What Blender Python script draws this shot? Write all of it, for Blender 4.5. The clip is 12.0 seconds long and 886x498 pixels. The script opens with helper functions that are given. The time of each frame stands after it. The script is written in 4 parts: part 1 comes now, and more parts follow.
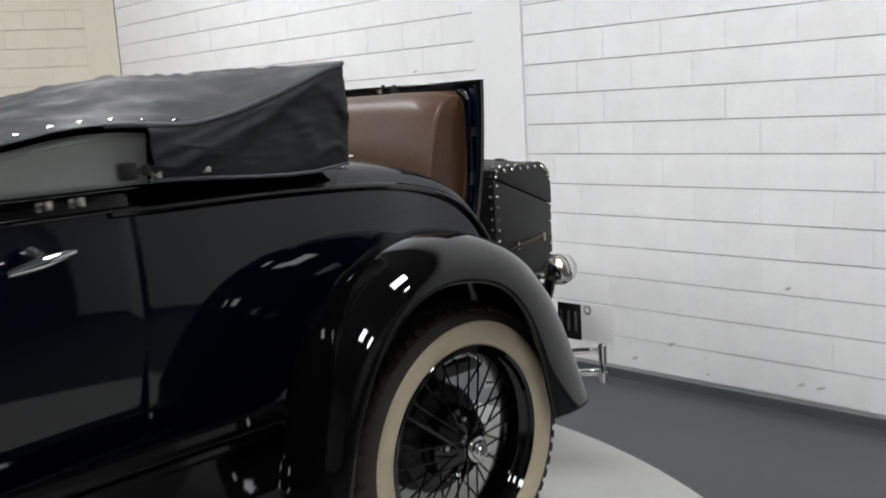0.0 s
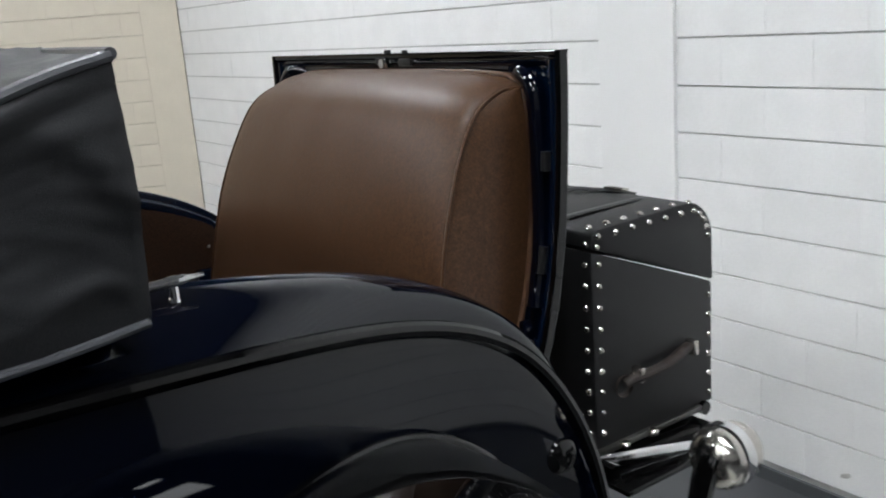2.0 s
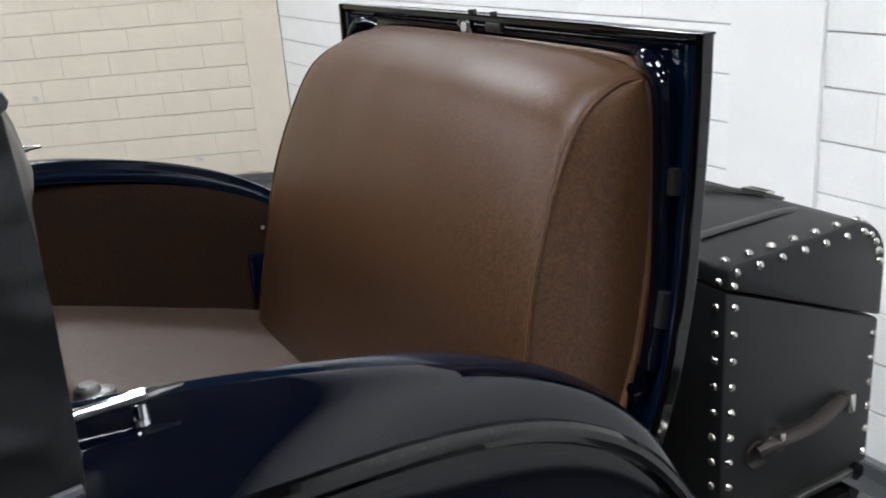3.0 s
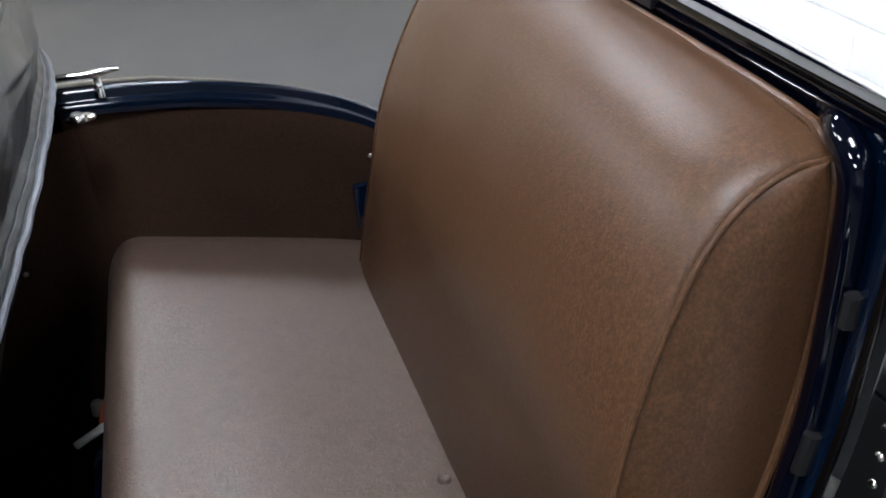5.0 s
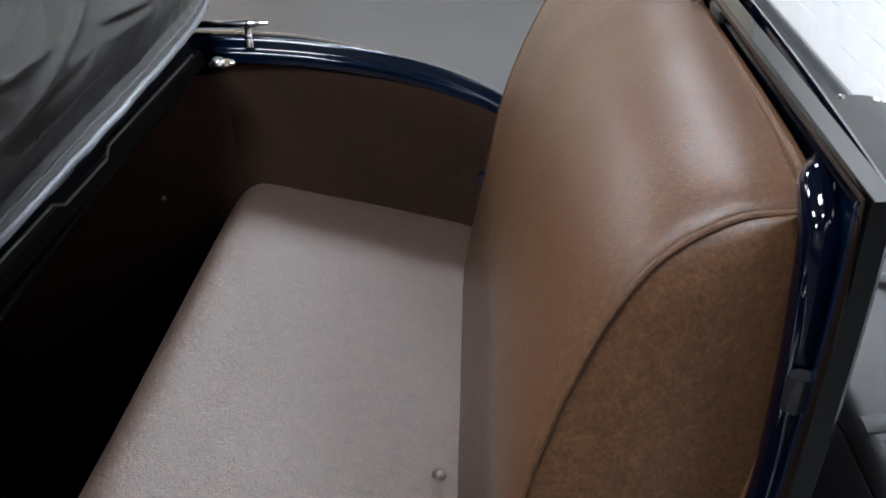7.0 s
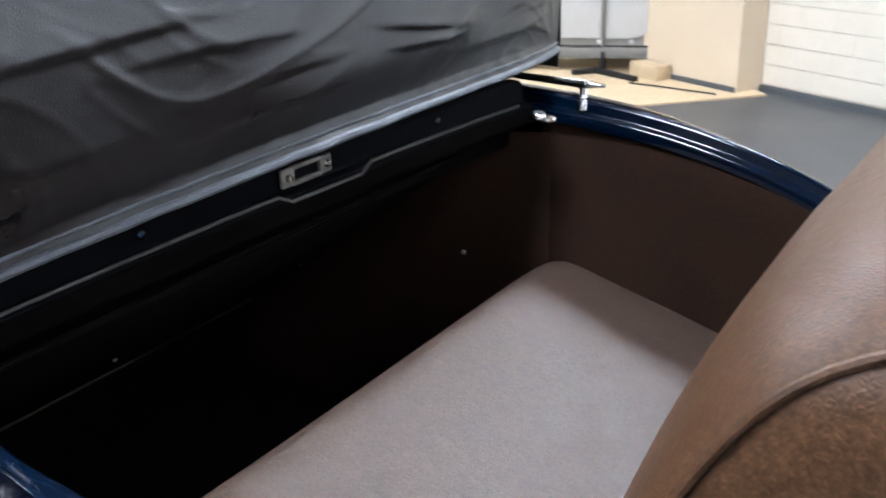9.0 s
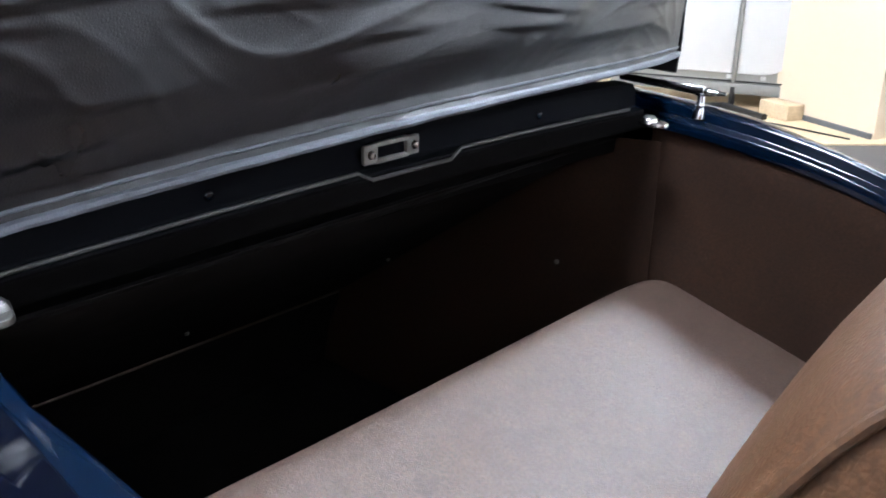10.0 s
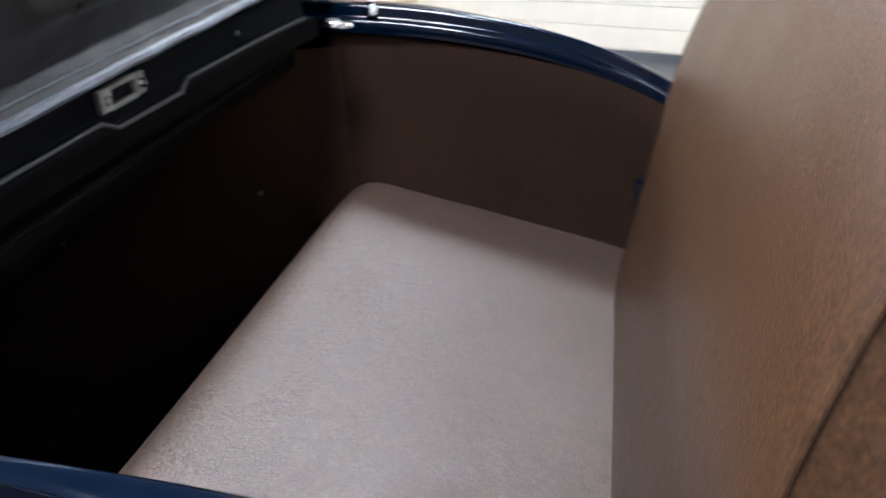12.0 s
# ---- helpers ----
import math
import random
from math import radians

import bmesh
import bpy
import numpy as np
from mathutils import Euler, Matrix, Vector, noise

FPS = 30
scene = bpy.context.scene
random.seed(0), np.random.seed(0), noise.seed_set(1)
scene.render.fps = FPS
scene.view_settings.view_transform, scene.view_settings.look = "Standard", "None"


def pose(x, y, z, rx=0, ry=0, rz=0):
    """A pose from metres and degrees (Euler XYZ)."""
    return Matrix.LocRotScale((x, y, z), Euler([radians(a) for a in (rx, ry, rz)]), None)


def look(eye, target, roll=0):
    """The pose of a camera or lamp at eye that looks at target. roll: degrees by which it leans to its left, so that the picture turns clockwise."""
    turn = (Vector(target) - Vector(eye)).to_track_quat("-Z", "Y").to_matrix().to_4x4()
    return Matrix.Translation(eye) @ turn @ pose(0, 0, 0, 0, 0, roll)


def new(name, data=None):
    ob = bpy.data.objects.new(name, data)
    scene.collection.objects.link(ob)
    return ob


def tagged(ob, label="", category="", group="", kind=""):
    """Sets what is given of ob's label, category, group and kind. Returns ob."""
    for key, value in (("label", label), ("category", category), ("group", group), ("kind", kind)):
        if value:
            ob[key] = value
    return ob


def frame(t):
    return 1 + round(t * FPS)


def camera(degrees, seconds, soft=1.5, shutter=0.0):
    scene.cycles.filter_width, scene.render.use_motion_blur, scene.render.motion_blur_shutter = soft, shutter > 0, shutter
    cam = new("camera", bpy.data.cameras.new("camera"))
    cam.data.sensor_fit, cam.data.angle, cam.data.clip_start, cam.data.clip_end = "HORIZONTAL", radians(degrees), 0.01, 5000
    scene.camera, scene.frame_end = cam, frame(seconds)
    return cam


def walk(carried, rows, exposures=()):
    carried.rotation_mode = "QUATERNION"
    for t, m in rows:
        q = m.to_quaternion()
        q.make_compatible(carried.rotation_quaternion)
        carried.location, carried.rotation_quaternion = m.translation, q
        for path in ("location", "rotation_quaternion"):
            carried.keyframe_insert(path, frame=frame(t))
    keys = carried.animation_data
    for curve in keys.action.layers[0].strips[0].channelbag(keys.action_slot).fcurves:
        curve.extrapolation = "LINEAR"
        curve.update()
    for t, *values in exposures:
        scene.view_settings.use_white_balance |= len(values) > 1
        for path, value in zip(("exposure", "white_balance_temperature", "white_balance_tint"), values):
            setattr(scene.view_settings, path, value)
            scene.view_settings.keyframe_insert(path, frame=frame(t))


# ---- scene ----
cam = camera(51.4, 12.0, soft=1.8, shutter=0.4)
PATH = [
    (0, (-1.523, -2.183, 1.185), (-0.119, -0.795, 0.867), -3.3),
    (0.5, (-1.074, -1.856, 1.213), (0.294, -0.437, 0.874), -3.1),
    (1, (-0.760, -1.622, 1.237), (0.552, -0.159, 0.869), -3.4),
    (1.5, (-0.531, -1.464, 1.261), (0.689, 0.066, 0.849), -3.9),
    (2, (-0.370, -1.294, 1.292), (0.750, 0.290, 0.802), -4.4),
    (2.5, (-0.259, -1.150, 1.319), (0.761, 0.470, 0.740), -4.5),
    (3, (-0.169, -1.040, 1.351), (0.731, 0.618, 0.688), -4.4),
    (3.5, (-0.107, -0.975, 1.376), (0.683, 0.719, 0.664), -4.4),
    (3.7, (-0.087, -0.952, 1.394), (0.660, 0.748, 0.652), -4.7),
    (5.5, (0.102, -0.777, 1.517), (0.416, 0.842, 0.384), -5.0),
    (6, (0.152, -0.794, 1.508), (0.329, 0.846, 0.378), -4.8),
    (6.5, (0.208, -0.817, 1.483), (0.248, 0.868, 0.407), -4.3),
    (8.3, (0.424, -0.746, 1.425), (-0.255, 0.891, 0.500), -2.8),
    (8.5, (0.424, -0.712, 1.394), (-0.359, 0.909, 0.521), -2.6),
    (9, (0.432, -0.637, 1.332), (-0.597, 0.907, 0.585), -1.8),
    (9.5, (0.429, -0.600, 1.301), (-0.732, 0.873, 0.610), -0.4),
    (10, (0.423, -0.583, 1.282), (-0.803, 0.833, 0.584), 1.2),
    (10.5, (0.430, -0.579, 1.268), (-0.832, 0.791, 0.539), 1.6),
    (11, (0.398, -0.585, 1.260), (-0.818, 0.797, 0.470), 2.7),
    (11.5, (0.326, -0.642, 1.268), (-0.529, 0.967, 0.446), 1.0),
    (12, (0.235, -0.657, 1.241), (-0.141, 1.128, 0.423), -4.0),
]
walk(cam, [(t, look(eye, target, roll)) for t, eye, target, roll in PATH], exposures=[(0.0, 0.05, 6500, 10), (1.5, 0.05, 6450, 10), (2.3, 0.05, 6300, 8), (3.0, 0.4, 6300, 9), (3.6, 0.6, 6250, 10), (5.5, 0.85, 6050, 10), (6.5, 0.9, 6000, 10), (8.5, 1.1, 5850, 10), (9.5, 1.45, 5750, 10), (10.3, 1.75, 5700, 10), (11.0, 1.7, 5750, 10), (12.0, 1.3, 5850, 10)])

# ---- light: ceiling panels in a closed showroom ----
world = bpy.data.worlds.new("showroom_world")
scene.world = world
world.use_nodes = True
world.node_tree.nodes["Background"].inputs["Color"].default_value = (0.75, 0.8, 0.9, 1)
world.node_tree.nodes["Background"].inputs["Strength"].default_value = 0.02
PANEL_STRENGTH = 50.0


# ---- materials ----
def make(name, color, rough=0.5, metal=0.0, coat=0.0, grain=220.0, grain_amt=0.06, blotch=5.0, blotch_amt=0.12,
         bump=0.1, depth=0.0006, cells=False, spec=0.5, rand=0.0, rough_var=0.1, sheen=0.0, stretch=(1, 1, 1), wrinkle=0.0, wrinkle_deep=0.22):
    """A surface with grain and blotches at real-world size, and fine relief."""
    m = bpy.data.materials.new(name)
    m.use_nodes = True
    nt = m.node_tree
    n, link = nt.nodes, nt.links.new
    p = n["Principled BSDF"]
    geo = n.new("ShaderNodeNewGeometry")
    mapping = n.new("ShaderNodeMapping")
    mapping.inputs["Scale"].default_value = stretch
    link(geo.outputs["Position"], mapping.inputs["Vector"])
    fine = n.new("ShaderNodeTexNoise")
    fine.inputs["Scale"].default_value, fine.inputs["Detail"].default_value = grain, 4
    wide = n.new("ShaderNodeTexNoise")
    wide.inputs["Scale"].default_value, wide.inputs["Detail"].default_value = blotch, 5
    for tex in (fine, wide):
        link(mapping.outputs["Vector"], tex.inputs["Vector"])

    def shifted(source, amount):
        r = n.new("ShaderNodeMapRange")
        r.inputs["From Min"].default_value, r.inputs["From Max"].default_value = 0.25, 0.75
        r.inputs["To Min"].default_value, r.inputs["To Max"].default_value = 1 - amount, 1 + amount
        link(source, r.inputs["Value"])
        return r.outputs["Result"]

    def times(a, b):
        k = n.new("ShaderNodeMath")
        k.operation = "MULTIPLY"
        link(a, k.inputs[0]), link(b, k.inputs[1])
        return k.outputs[0]

    value = times(shifted(fine.outputs["Fac"], grain_amt), shifted(wide.outputs["Fac"], blotch_amt))
    if rand:
        info = n.new("ShaderNodeObjectInfo")
        r = n.new("ShaderNodeMapRange")
        r.inputs["To Min"].default_value, r.inputs["To Max"].default_value = 1 - rand, 1 + rand
        link(info.outputs["Random"], r.inputs["Value"])
        value = times(value, r.outputs["Result"])
    hsv = n.new("ShaderNodeHueSaturation")
    hsv.inputs["Color"].default_value = (*color, 1)
    link(value, hsv.inputs["Value"])
    link(hsv.outputs["Color"], p.inputs["Base Color"])
    rr = n.new("ShaderNodeMapRange")
    rr.inputs["From Min"].default_value, rr.inputs["From Max"].default_value = 0.3, 0.7
    rr.inputs["To Min"].default_value = max(0.02, rough * (1 - rough_var))
    rr.inputs["To Max"].default_value = min(1.0, rough * (1 + rough_var))
    link(wide.outputs["Fac"], rr.inputs["Value"])
    link(rr.outputs["Result"], p.inputs["Roughness"])
    p.inputs["Metallic"].default_value, p.inputs["Coat Weight"].default_value = metal, coat
    p.inputs["Coat Roughness"].default_value, p.inputs["Specular IOR Level"].default_value = 0.03, spec
    p.inputs["Sheen Weight"].default_value = sheen
    if bump:
        relief = n.new("ShaderNodeBump")
        relief.inputs["Strength"].default_value, relief.inputs["Distance"].default_value = bump, depth
        height = fine.outputs["Fac"]
        if cells:
            v = n.new("ShaderNodeTexVoronoi")
            v.feature, v.inputs["Scale"].default_value = "DISTANCE_TO_EDGE", grain
            link(mapping.outputs["Vector"], v.inputs["Vector"])
            height = times(v.outputs["Distance"], fine.outputs["Fac"])
        if wrinkle:
            crease = n.new("ShaderNodeTexNoise")
            crease.inputs["Scale"].default_value, crease.inputs["Detail"].default_value, crease.inputs["Distortion"].default_value = wrinkle, 3, 1.2
            link(mapping.outputs["Vector"], crease.inputs["Vector"])
            off = n.new("ShaderNodeMath")
            off.operation, off.inputs[1].default_value = "SUBTRACT", 0.5
            link(crease.outputs["Fac"], off.inputs[0])
            size = n.new("ShaderNodeMath")
            size.operation = "ABSOLUTE"
            link(off.outputs[0], size.inputs[0])
            line = n.new("ShaderNodeMapRange")
            line.inputs["From Max"].default_value, line.inputs["To Min"].default_value, line.inputs["To Max"].default_value = 0.05, -wrinkle_deep, 0.0
            link(size.outputs[0], line.inputs["Value"])
            patch = n.new("ShaderNodeMapRange")
            patch.inputs["From Min"].default_value, patch.inputs["From Max"].default_value = 0.25, 0.6
            link(wide.outputs["Fac"], patch.inputs["Value"])
            add = n.new("ShaderNodeMath")
            add.operation = "ADD"
            link(height, add.inputs[0])
            link(times(line.outputs["Result"], patch.outputs["Result"]), add.inputs[1])
            height = add.outputs[0]
            # Shade inside the creases, multiplied into the base colour besides the relief.
            crease_shade = n.new("ShaderNodeMath")
            crease_shade.operation, crease_shade.inputs[1].default_value, crease_shade.inputs[2].default_value = "MULTIPLY_ADD", 0.9, 1.0
            link(times(line.outputs["Result"], patch.outputs["Result"]), crease_shade.inputs[0])
            link(times(value, crease_shade.outputs[0]), hsv.inputs["Value"])
        link(height, relief.inputs["Height"])
        link(relief.outputs["Normal"], p.inputs["Normal"])
    return m


def glow(name, color, strength):
    m = bpy.data.materials.new(name)
    m.use_nodes = True
    p = m.node_tree.nodes["Principled BSDF"]
    p.inputs["Emission Color"].default_value = (*color, 1)
    p.inputs["Emission Strength"].default_value = strength
    return m


NAVY = make("navy_paint", (0.0007, 0.0013, 0.0042), 0.05, coat=0.0, grain=900, grain_amt=0.05, bump=0.0, blotch=3, blotch_amt=0.1, rough_var=0.3)
BLUE = make("blue_inner_paint", (0.0008, 0.0042, 0.0125), 0.10, coat=0.0, grain=500, bump=0.08, depth=0.0004)
BLACK = make("black_paint", (0.0015, 0.0015, 0.0016), 0.045, coat=0.0, grain=900, bump=0.0, blotch=3, rough_var=0.3)
DULL_BLACK = make("black_enamel", (0.006, 0.006, 0.0065), 0.42, grain=300, bump=0.1)
RAIL = make("black_rail_enamel", (0.0025, 0.0030, 0.0046), 0.85, grain=400, bump=0.05, spec=0.1)
LEDGE = make("dusty_black_ledge", (0.0022, 0.0019, 0.0019), 0.9, grain=300, bump=0.15, spec=0.06)
LATCH = make("worn_latch_steel", (0.19, 0.182, 0.165), 0.45, metal=0.0, grain=400, bump=0.15, blotch=50, blotch_amt=0.3)
GREY_WALL = make("grey_wall_paint", (0.20, 0.20, 0.205), 0.8, grain=120, bump=0.2)
FELT = make("black_board", (0.0055, 0.0043, 0.0040), 0.9, grain=500, bump=0.3, blotch=9, blotch_amt=0.25, spec=0.1)
LEATHER = make("brown_leather", (0.0575, 0.0274, 0.0131), 0.40, spec=0.28, grain=360, grain_amt=0.42, cells=True, bump=0.3, depth=0.0022, blotch=120, blotch_amt=0.27, rough_var=0.12, stretch=(1, 1.3, 0.8))
LEATHER_SEAT = make("worn_brown_leather", (0.075, 0.0470, 0.0345), 0.43, grain=330, grain_amt=0.45, cells=True, bump=0.44, depth=0.0024, blotch=55, blotch_amt=0.34, wrinkle_deep=0.5, wrinkle=150, spec=0.85, rough_var=0.12)
BOARD = make("brown_fibre_panel", (0.022, 0.0098, 0.0050), 0.85, spec=0.2, grain=300, grain_amt=0.38, bump=0.5, blotch=14, blotch_amt=0.26)
VINYL = make("black_top_vinyl", (0.0080, 0.0085, 0.0098), 0.37, spec=0.62, grain=420, grain_amt=0.2, cells=True, bump=0.35, depth=0.0016, blotch=9, blotch_amt=0.35, rough_var=0.3)
# The rear hem's bluish sheen is put into this pale colour.
HEM_SHEEN = make("hem_sheen_grey", (0.115, 0.124, 0.145), 0.42, grain=700, grain_amt=0.2, bump=0.3, depth=0.0008, blotch=40, blotch_amt=0.2)
# Copy of the cover vinyl for top and sides, sheen swapped for paler colour.
VINYL_LOW_SHEEN = make("low_sheen_top_vinyl", (0.0150, 0.0157, 0.0176), 0.6, spec=0.26, grain=420, grain_amt=0.2, cells=True, bump=0.35, depth=0.0016, blotch=9, blotch_amt=0.4, rough_var=0.3)
WELT = make("black_welt", (0.055, 0.057, 0.064), 0.36, grain=700, bump=0.3, depth=0.0008)
GREY_CLOTH = make("grey_lining_cloth", (0.24, 0.245, 0.235), 0.6, grain=500, bump=0.2, blotch=4, blotch_amt=0.08)
TRUNK = make("black_leathercloth", (0.0085, 0.0085, 0.009), 0.48, grain=520, grain_amt=0.12, cells=True, bump=0.4, depth=0.0008, blotch=6, blotch_amt=0.2)
STRAP = make("dark_brown_strap_leather", (0.022, 0.016, 0.014), 0.5, grain=400, cells=True, bump=0.35, depth=0.0008)
CHROME = make("chrome", (0.72, 0.72, 0.72), 0.09, metal=1.0, grain=300, grain_amt=0.03, bump=0.0, blotch=12, blotch_amt=0.05, rough_var=0.5)
NICKEL = make("aged_nickel", (0.60, 0.575, 0.53), 0.22, metal=1.0, grain=400, bump=0.05, blotch=60, blotch_amt=0.15, rough_var=0.4)
STEEL = make("dull_steel", (0.17, 0.167, 0.16), 0.38, metal=1.0, grain=500, bump=0.1, blotch=40, blotch_amt=0.2)
RUBBER = make("tyre_rubber", (0.038, 0.031, 0.024), 0.75, grain=260, bump=0.2, blotch=20, blotch_amt=0.2)
WHITEWALL = make("cream_whitewall_rubber", (0.60, 0.51, 0.37), 0.6, grain=240, bump=0.1, blotch=14, blotch_amt=0.06)
BLOCK = make("white_painted_block", (0.87, 0.87, 0.865), 0.62, grain=130, grain_amt=0.025, bump=0.35, depth=0.0016, blotch=9, blotch_amt=0.035, rand=0.018)
PAINT = make("white_wall_paint", (0.87, 0.87, 0.865), 0.6, grain=160, grain_amt=0.015, bump=0.2, depth=0.001, blotch=2.5, blotch_amt=0.03)
MORTAR = make("painted_joint", (0.53, 0.525, 0.52), 0.8, grain=200, bump=0.3, depth=0.001)
# Warm light on the left walls is put into these three creams.
WARM_CREAM = make("warm_lit_cream_block", (0.65, 0.588, 0.485), 0.65, grain=130, grain_amt=0.025, bump=0.35, depth=0.0016, blotch=9, blotch_amt=0.035, rand=0.015)
WARM_CREAM_JOINT = make("warm_lit_cream_joint", (0.565, 0.51, 0.42), 0.8, grain=200, bump=0.3, depth=0.001)
WARM_CREAM_WALL = make("warm_lit_cream_wall", (0.56, 0.46, 0.33), 0.65, grain=160, grain_amt=0.02, bump=0.2, blotch=2.5, blotch_amt=0.03)
FLOOR = make("grey_floor_coating", (0.056, 0.058, 0.062), 0.42, grain=90, grain_amt=0.05, bump=0.12, depth=0.0008, blotch=1.6, blotch_amt=0.1)
DISC = make("pale_turntable_coating", (0.42, 0.42, 0.40), 0.45, grain=120, grain_amt=0.03, bump=0.1, blotch=2.2, blotch_amt=0.06)
PLINTH = make("dark_grey_plinth", (0.075, 0.08, 0.085), 0.5, grain=150, bump=0.1)
DARK_WALL = make("charcoal_wall_paint", (0.02, 0.02, 0.021), 0.8, grain=120, bump=0.2)
CEILING = make("grey_ceiling_board", (0.13, 0.13, 0.135), 0.85, grain=80, bump=0.2)
SCREEN = make("white_diffuser_cloth", (0.44, 0.435, 0.42), 0.8, grain=300, bump=0.15, blotch=5, blotch_amt=0.04)
SCREEN_EDGE = make("grey_plastic_border", (0.16, 0.155, 0.14), 0.5, grain=200, bump=0.1, blotch=10, blotch_amt=0.15)
FILM = make("grey_plastic_film", (0.27, 0.262, 0.235), 0.35, grain=200, bump=0.1, blotch=6, blotch_amt=0.1)
PLYWOOD = make("pale_plywood", (0.52, 0.40, 0.25), 0.6, grain=60, grain_amt=0.12, bump=0.2, blotch=4, blotch_amt=0.12, stretch=(1, 0.15, 1), rand=0.1)
PLATE_WHITE = make("white_enamel_plate", (0.80, 0.80, 0.78), 0.4, grain=200, bump=0.05)
BAR_GREY = make("faded_grey_print", (0.12, 0.12, 0.12), 0.5, grain=300, bump=0.0)
BRASS = make("brass_strip", (0.055, 0.032, 0.012), 0.5, metal=0.2, grain=300, bump=0.1)
SCUFF = make("grey_scuff", (0.50, 0.495, 0.47), 0.8, grain=160, grain_amt=0.25, bump=0.1, blotch=30, blotch_amt=0.2)
RED_WIRE = make("red_wire_insulation", (0.40, 0.07, 0.04), 0.5, grain=300, bump=0.05)
RUBBER_GREY = make("grey_weatherstrip", (0.062, 0.060, 0.057), 0.6, grain=300, bump=0.2)
PANEL_GLOW = glow("light_panel_glow", (0.965, 0.982, 1.0), PANEL_STRENGTH)


# ---- mesh helpers ----
def spline(points, n):
    """n places along a smooth curve through the points."""
    p = np.array(points, float)
    p = np.vstack([2 * p[0] - p[1], p, 2 * p[-1] - p[-2]])
    out, last = [], len(p) - 3
    for u in np.linspace(0, last, n):
        i = min(int(u), last - 1)
        t = u - i
        a, b, c, d = p[i : i + 4]
        out.append(0.5 * (2 * b + (c - a) * t + (2 * a - 5 * b + 4 * c - d) * t**2 + (3 * b - a - 3 * c + d) * t**3))
    return np.array(out)


def grid(rows, closed_u=False, closed_v=False):
    """A sheet through rows of points."""
    bm = bmesh.new()
    v = [[bm.verts.new(tuple(map(float, p))) for p in row] for row in rows]
    nu, nv = len(v), len(v[0])
    for i in range(nu if closed_u else nu - 1):
        for j in range(nv if closed_v else nv - 1):
            a, b = v[i], v[(i + 1) % nu]
            bm.faces.new((a[j], a[(j + 1) % nv], b[(j + 1) % nv], b[j]))
    return bm


def tube(points, radius, sides=10, closed=False, squash=1.0):
    """A round bar along the points, with its ends closed."""
    p = np.array(points, float)
    n = len(p)
    ahead = np.roll(p, -1, 0) - np.roll(p, 1, 0) if closed else np.gradient(p, axis=0)
    ahead /= np.linalg.norm(ahead, axis=1)[:, None]
    up = np.array((0, 0, 1.0)) if abs(ahead[0][2]) < 0.9 else np.array((0, 1.0, 0))
    rows = []
    for i in range(n):
        side = np.cross(ahead[i], up)
        side /= np.linalg.norm(side)
        up = np.cross(side, ahead[i])
        r = radius[i] if hasattr(radius, "__len__") else radius
        rows.append([p[i] + r * (math.cos(a) * side + squash * math.sin(a) * up) for a in np.linspace(0, 2 * math.pi, sides, endpoint=False)])
    bm = grid(rows, closed_u=closed, closed_v=True)
    if not closed:
        bm.verts.ensure_lookup_table()
        bm.faces.new(bm.verts[:sides][::-1])
        bm.faces.new(bm.verts[-sides:])
    return bm


def lathe(profile, centre, n=64, axis="y"):
    """Turns (radius, along) round an axis through the centre."""
    rows = []
    for a in np.linspace(0, 2 * math.pi, n, endpoint=False):
        c, s = math.cos(a), math.sin(a)
        row = []
        for r, h in profile:
            row.append({"y": (r * c, h, r * s), "z": (r * c, r * s, h), "x": (h, r * c, r * s)}[axis])
        rows.append(np.array(row) + np.array(centre))
    bm = grid(rows, closed_u=True)
    bmesh.ops.remove_doubles(bm, verts=bm.verts, dist=1e-5)
    return bm


def block(x, y, z, sx, sy, sz, bevel=0.0, seg=2, turn=None):
    """A box about its centre with rounded edges."""
    bm = bmesh.new()
    bmesh.ops.create_cube(bm, size=1.0)
    bmesh.ops.scale(bm, vec=(sx, sy, sz), verts=bm.verts)
    if bevel:
        bmesh.ops.bevel(bm, geom=bm.edges[:], offset=bevel, segments=seg, profile=0.5, affect="EDGES")
    m = Matrix.Translation((x, y, z)) @ (turn or Matrix())
    bmesh.ops.transform(bm, matrix=m, verts=bm.verts)
    return bm


def puffy(sx, sy, sz, r, n=14):
    """A cushion: a box with round edges of radius r, finely divided, about its centre."""
    bm = bmesh.new()
    bmesh.ops.create_cube(bm, size=2.0)
    bmesh.ops.subdivide_edges(bm, edges=bm.edges[:], cuts=n, use_grid_fill=True)
    half = np.array((sx, sy, sz)) / 2
    for v in bm.verts:
        p = np.array(v.co)
        p = np.sign(p) * np.abs(p) ** 0.75 * half
        core = np.clip(p, -(half - r), half - r)
        d = p - core
        l = np.linalg.norm(d)
        if l > 1e-9:
            p = core + d / l * min(l, r) if l > r else p
        v.co = p
    return bm


def prism(outline, y0, y1, bevel=0.0):
    """An (x, z) outline drawn out from y0 to y1."""
    bm = bmesh.new()
    a = [bm.verts.new((x, y0, z)) for x, z in outline]
    b = [bm.verts.new((x, y1, z)) for x, z in outline]
    bm.faces.new(a), bm.faces.new(b[::-1])
    for i in range(len(a)):
        j = (i + 1) % len(a)
        bm.faces.new((a[j], a[i], b[i], b[j]))
    bmesh.ops.recalc_face_normals(bm, faces=bm.faces)
    if bevel:
        sharp = [e for e in bm.edges if e.calc_face_angle(0) > 0.6]
        bmesh.ops.bevel(bm, geom=sharp, offset=bevel, segments=2, profile=0.5, affect="EDGES")
    return bm


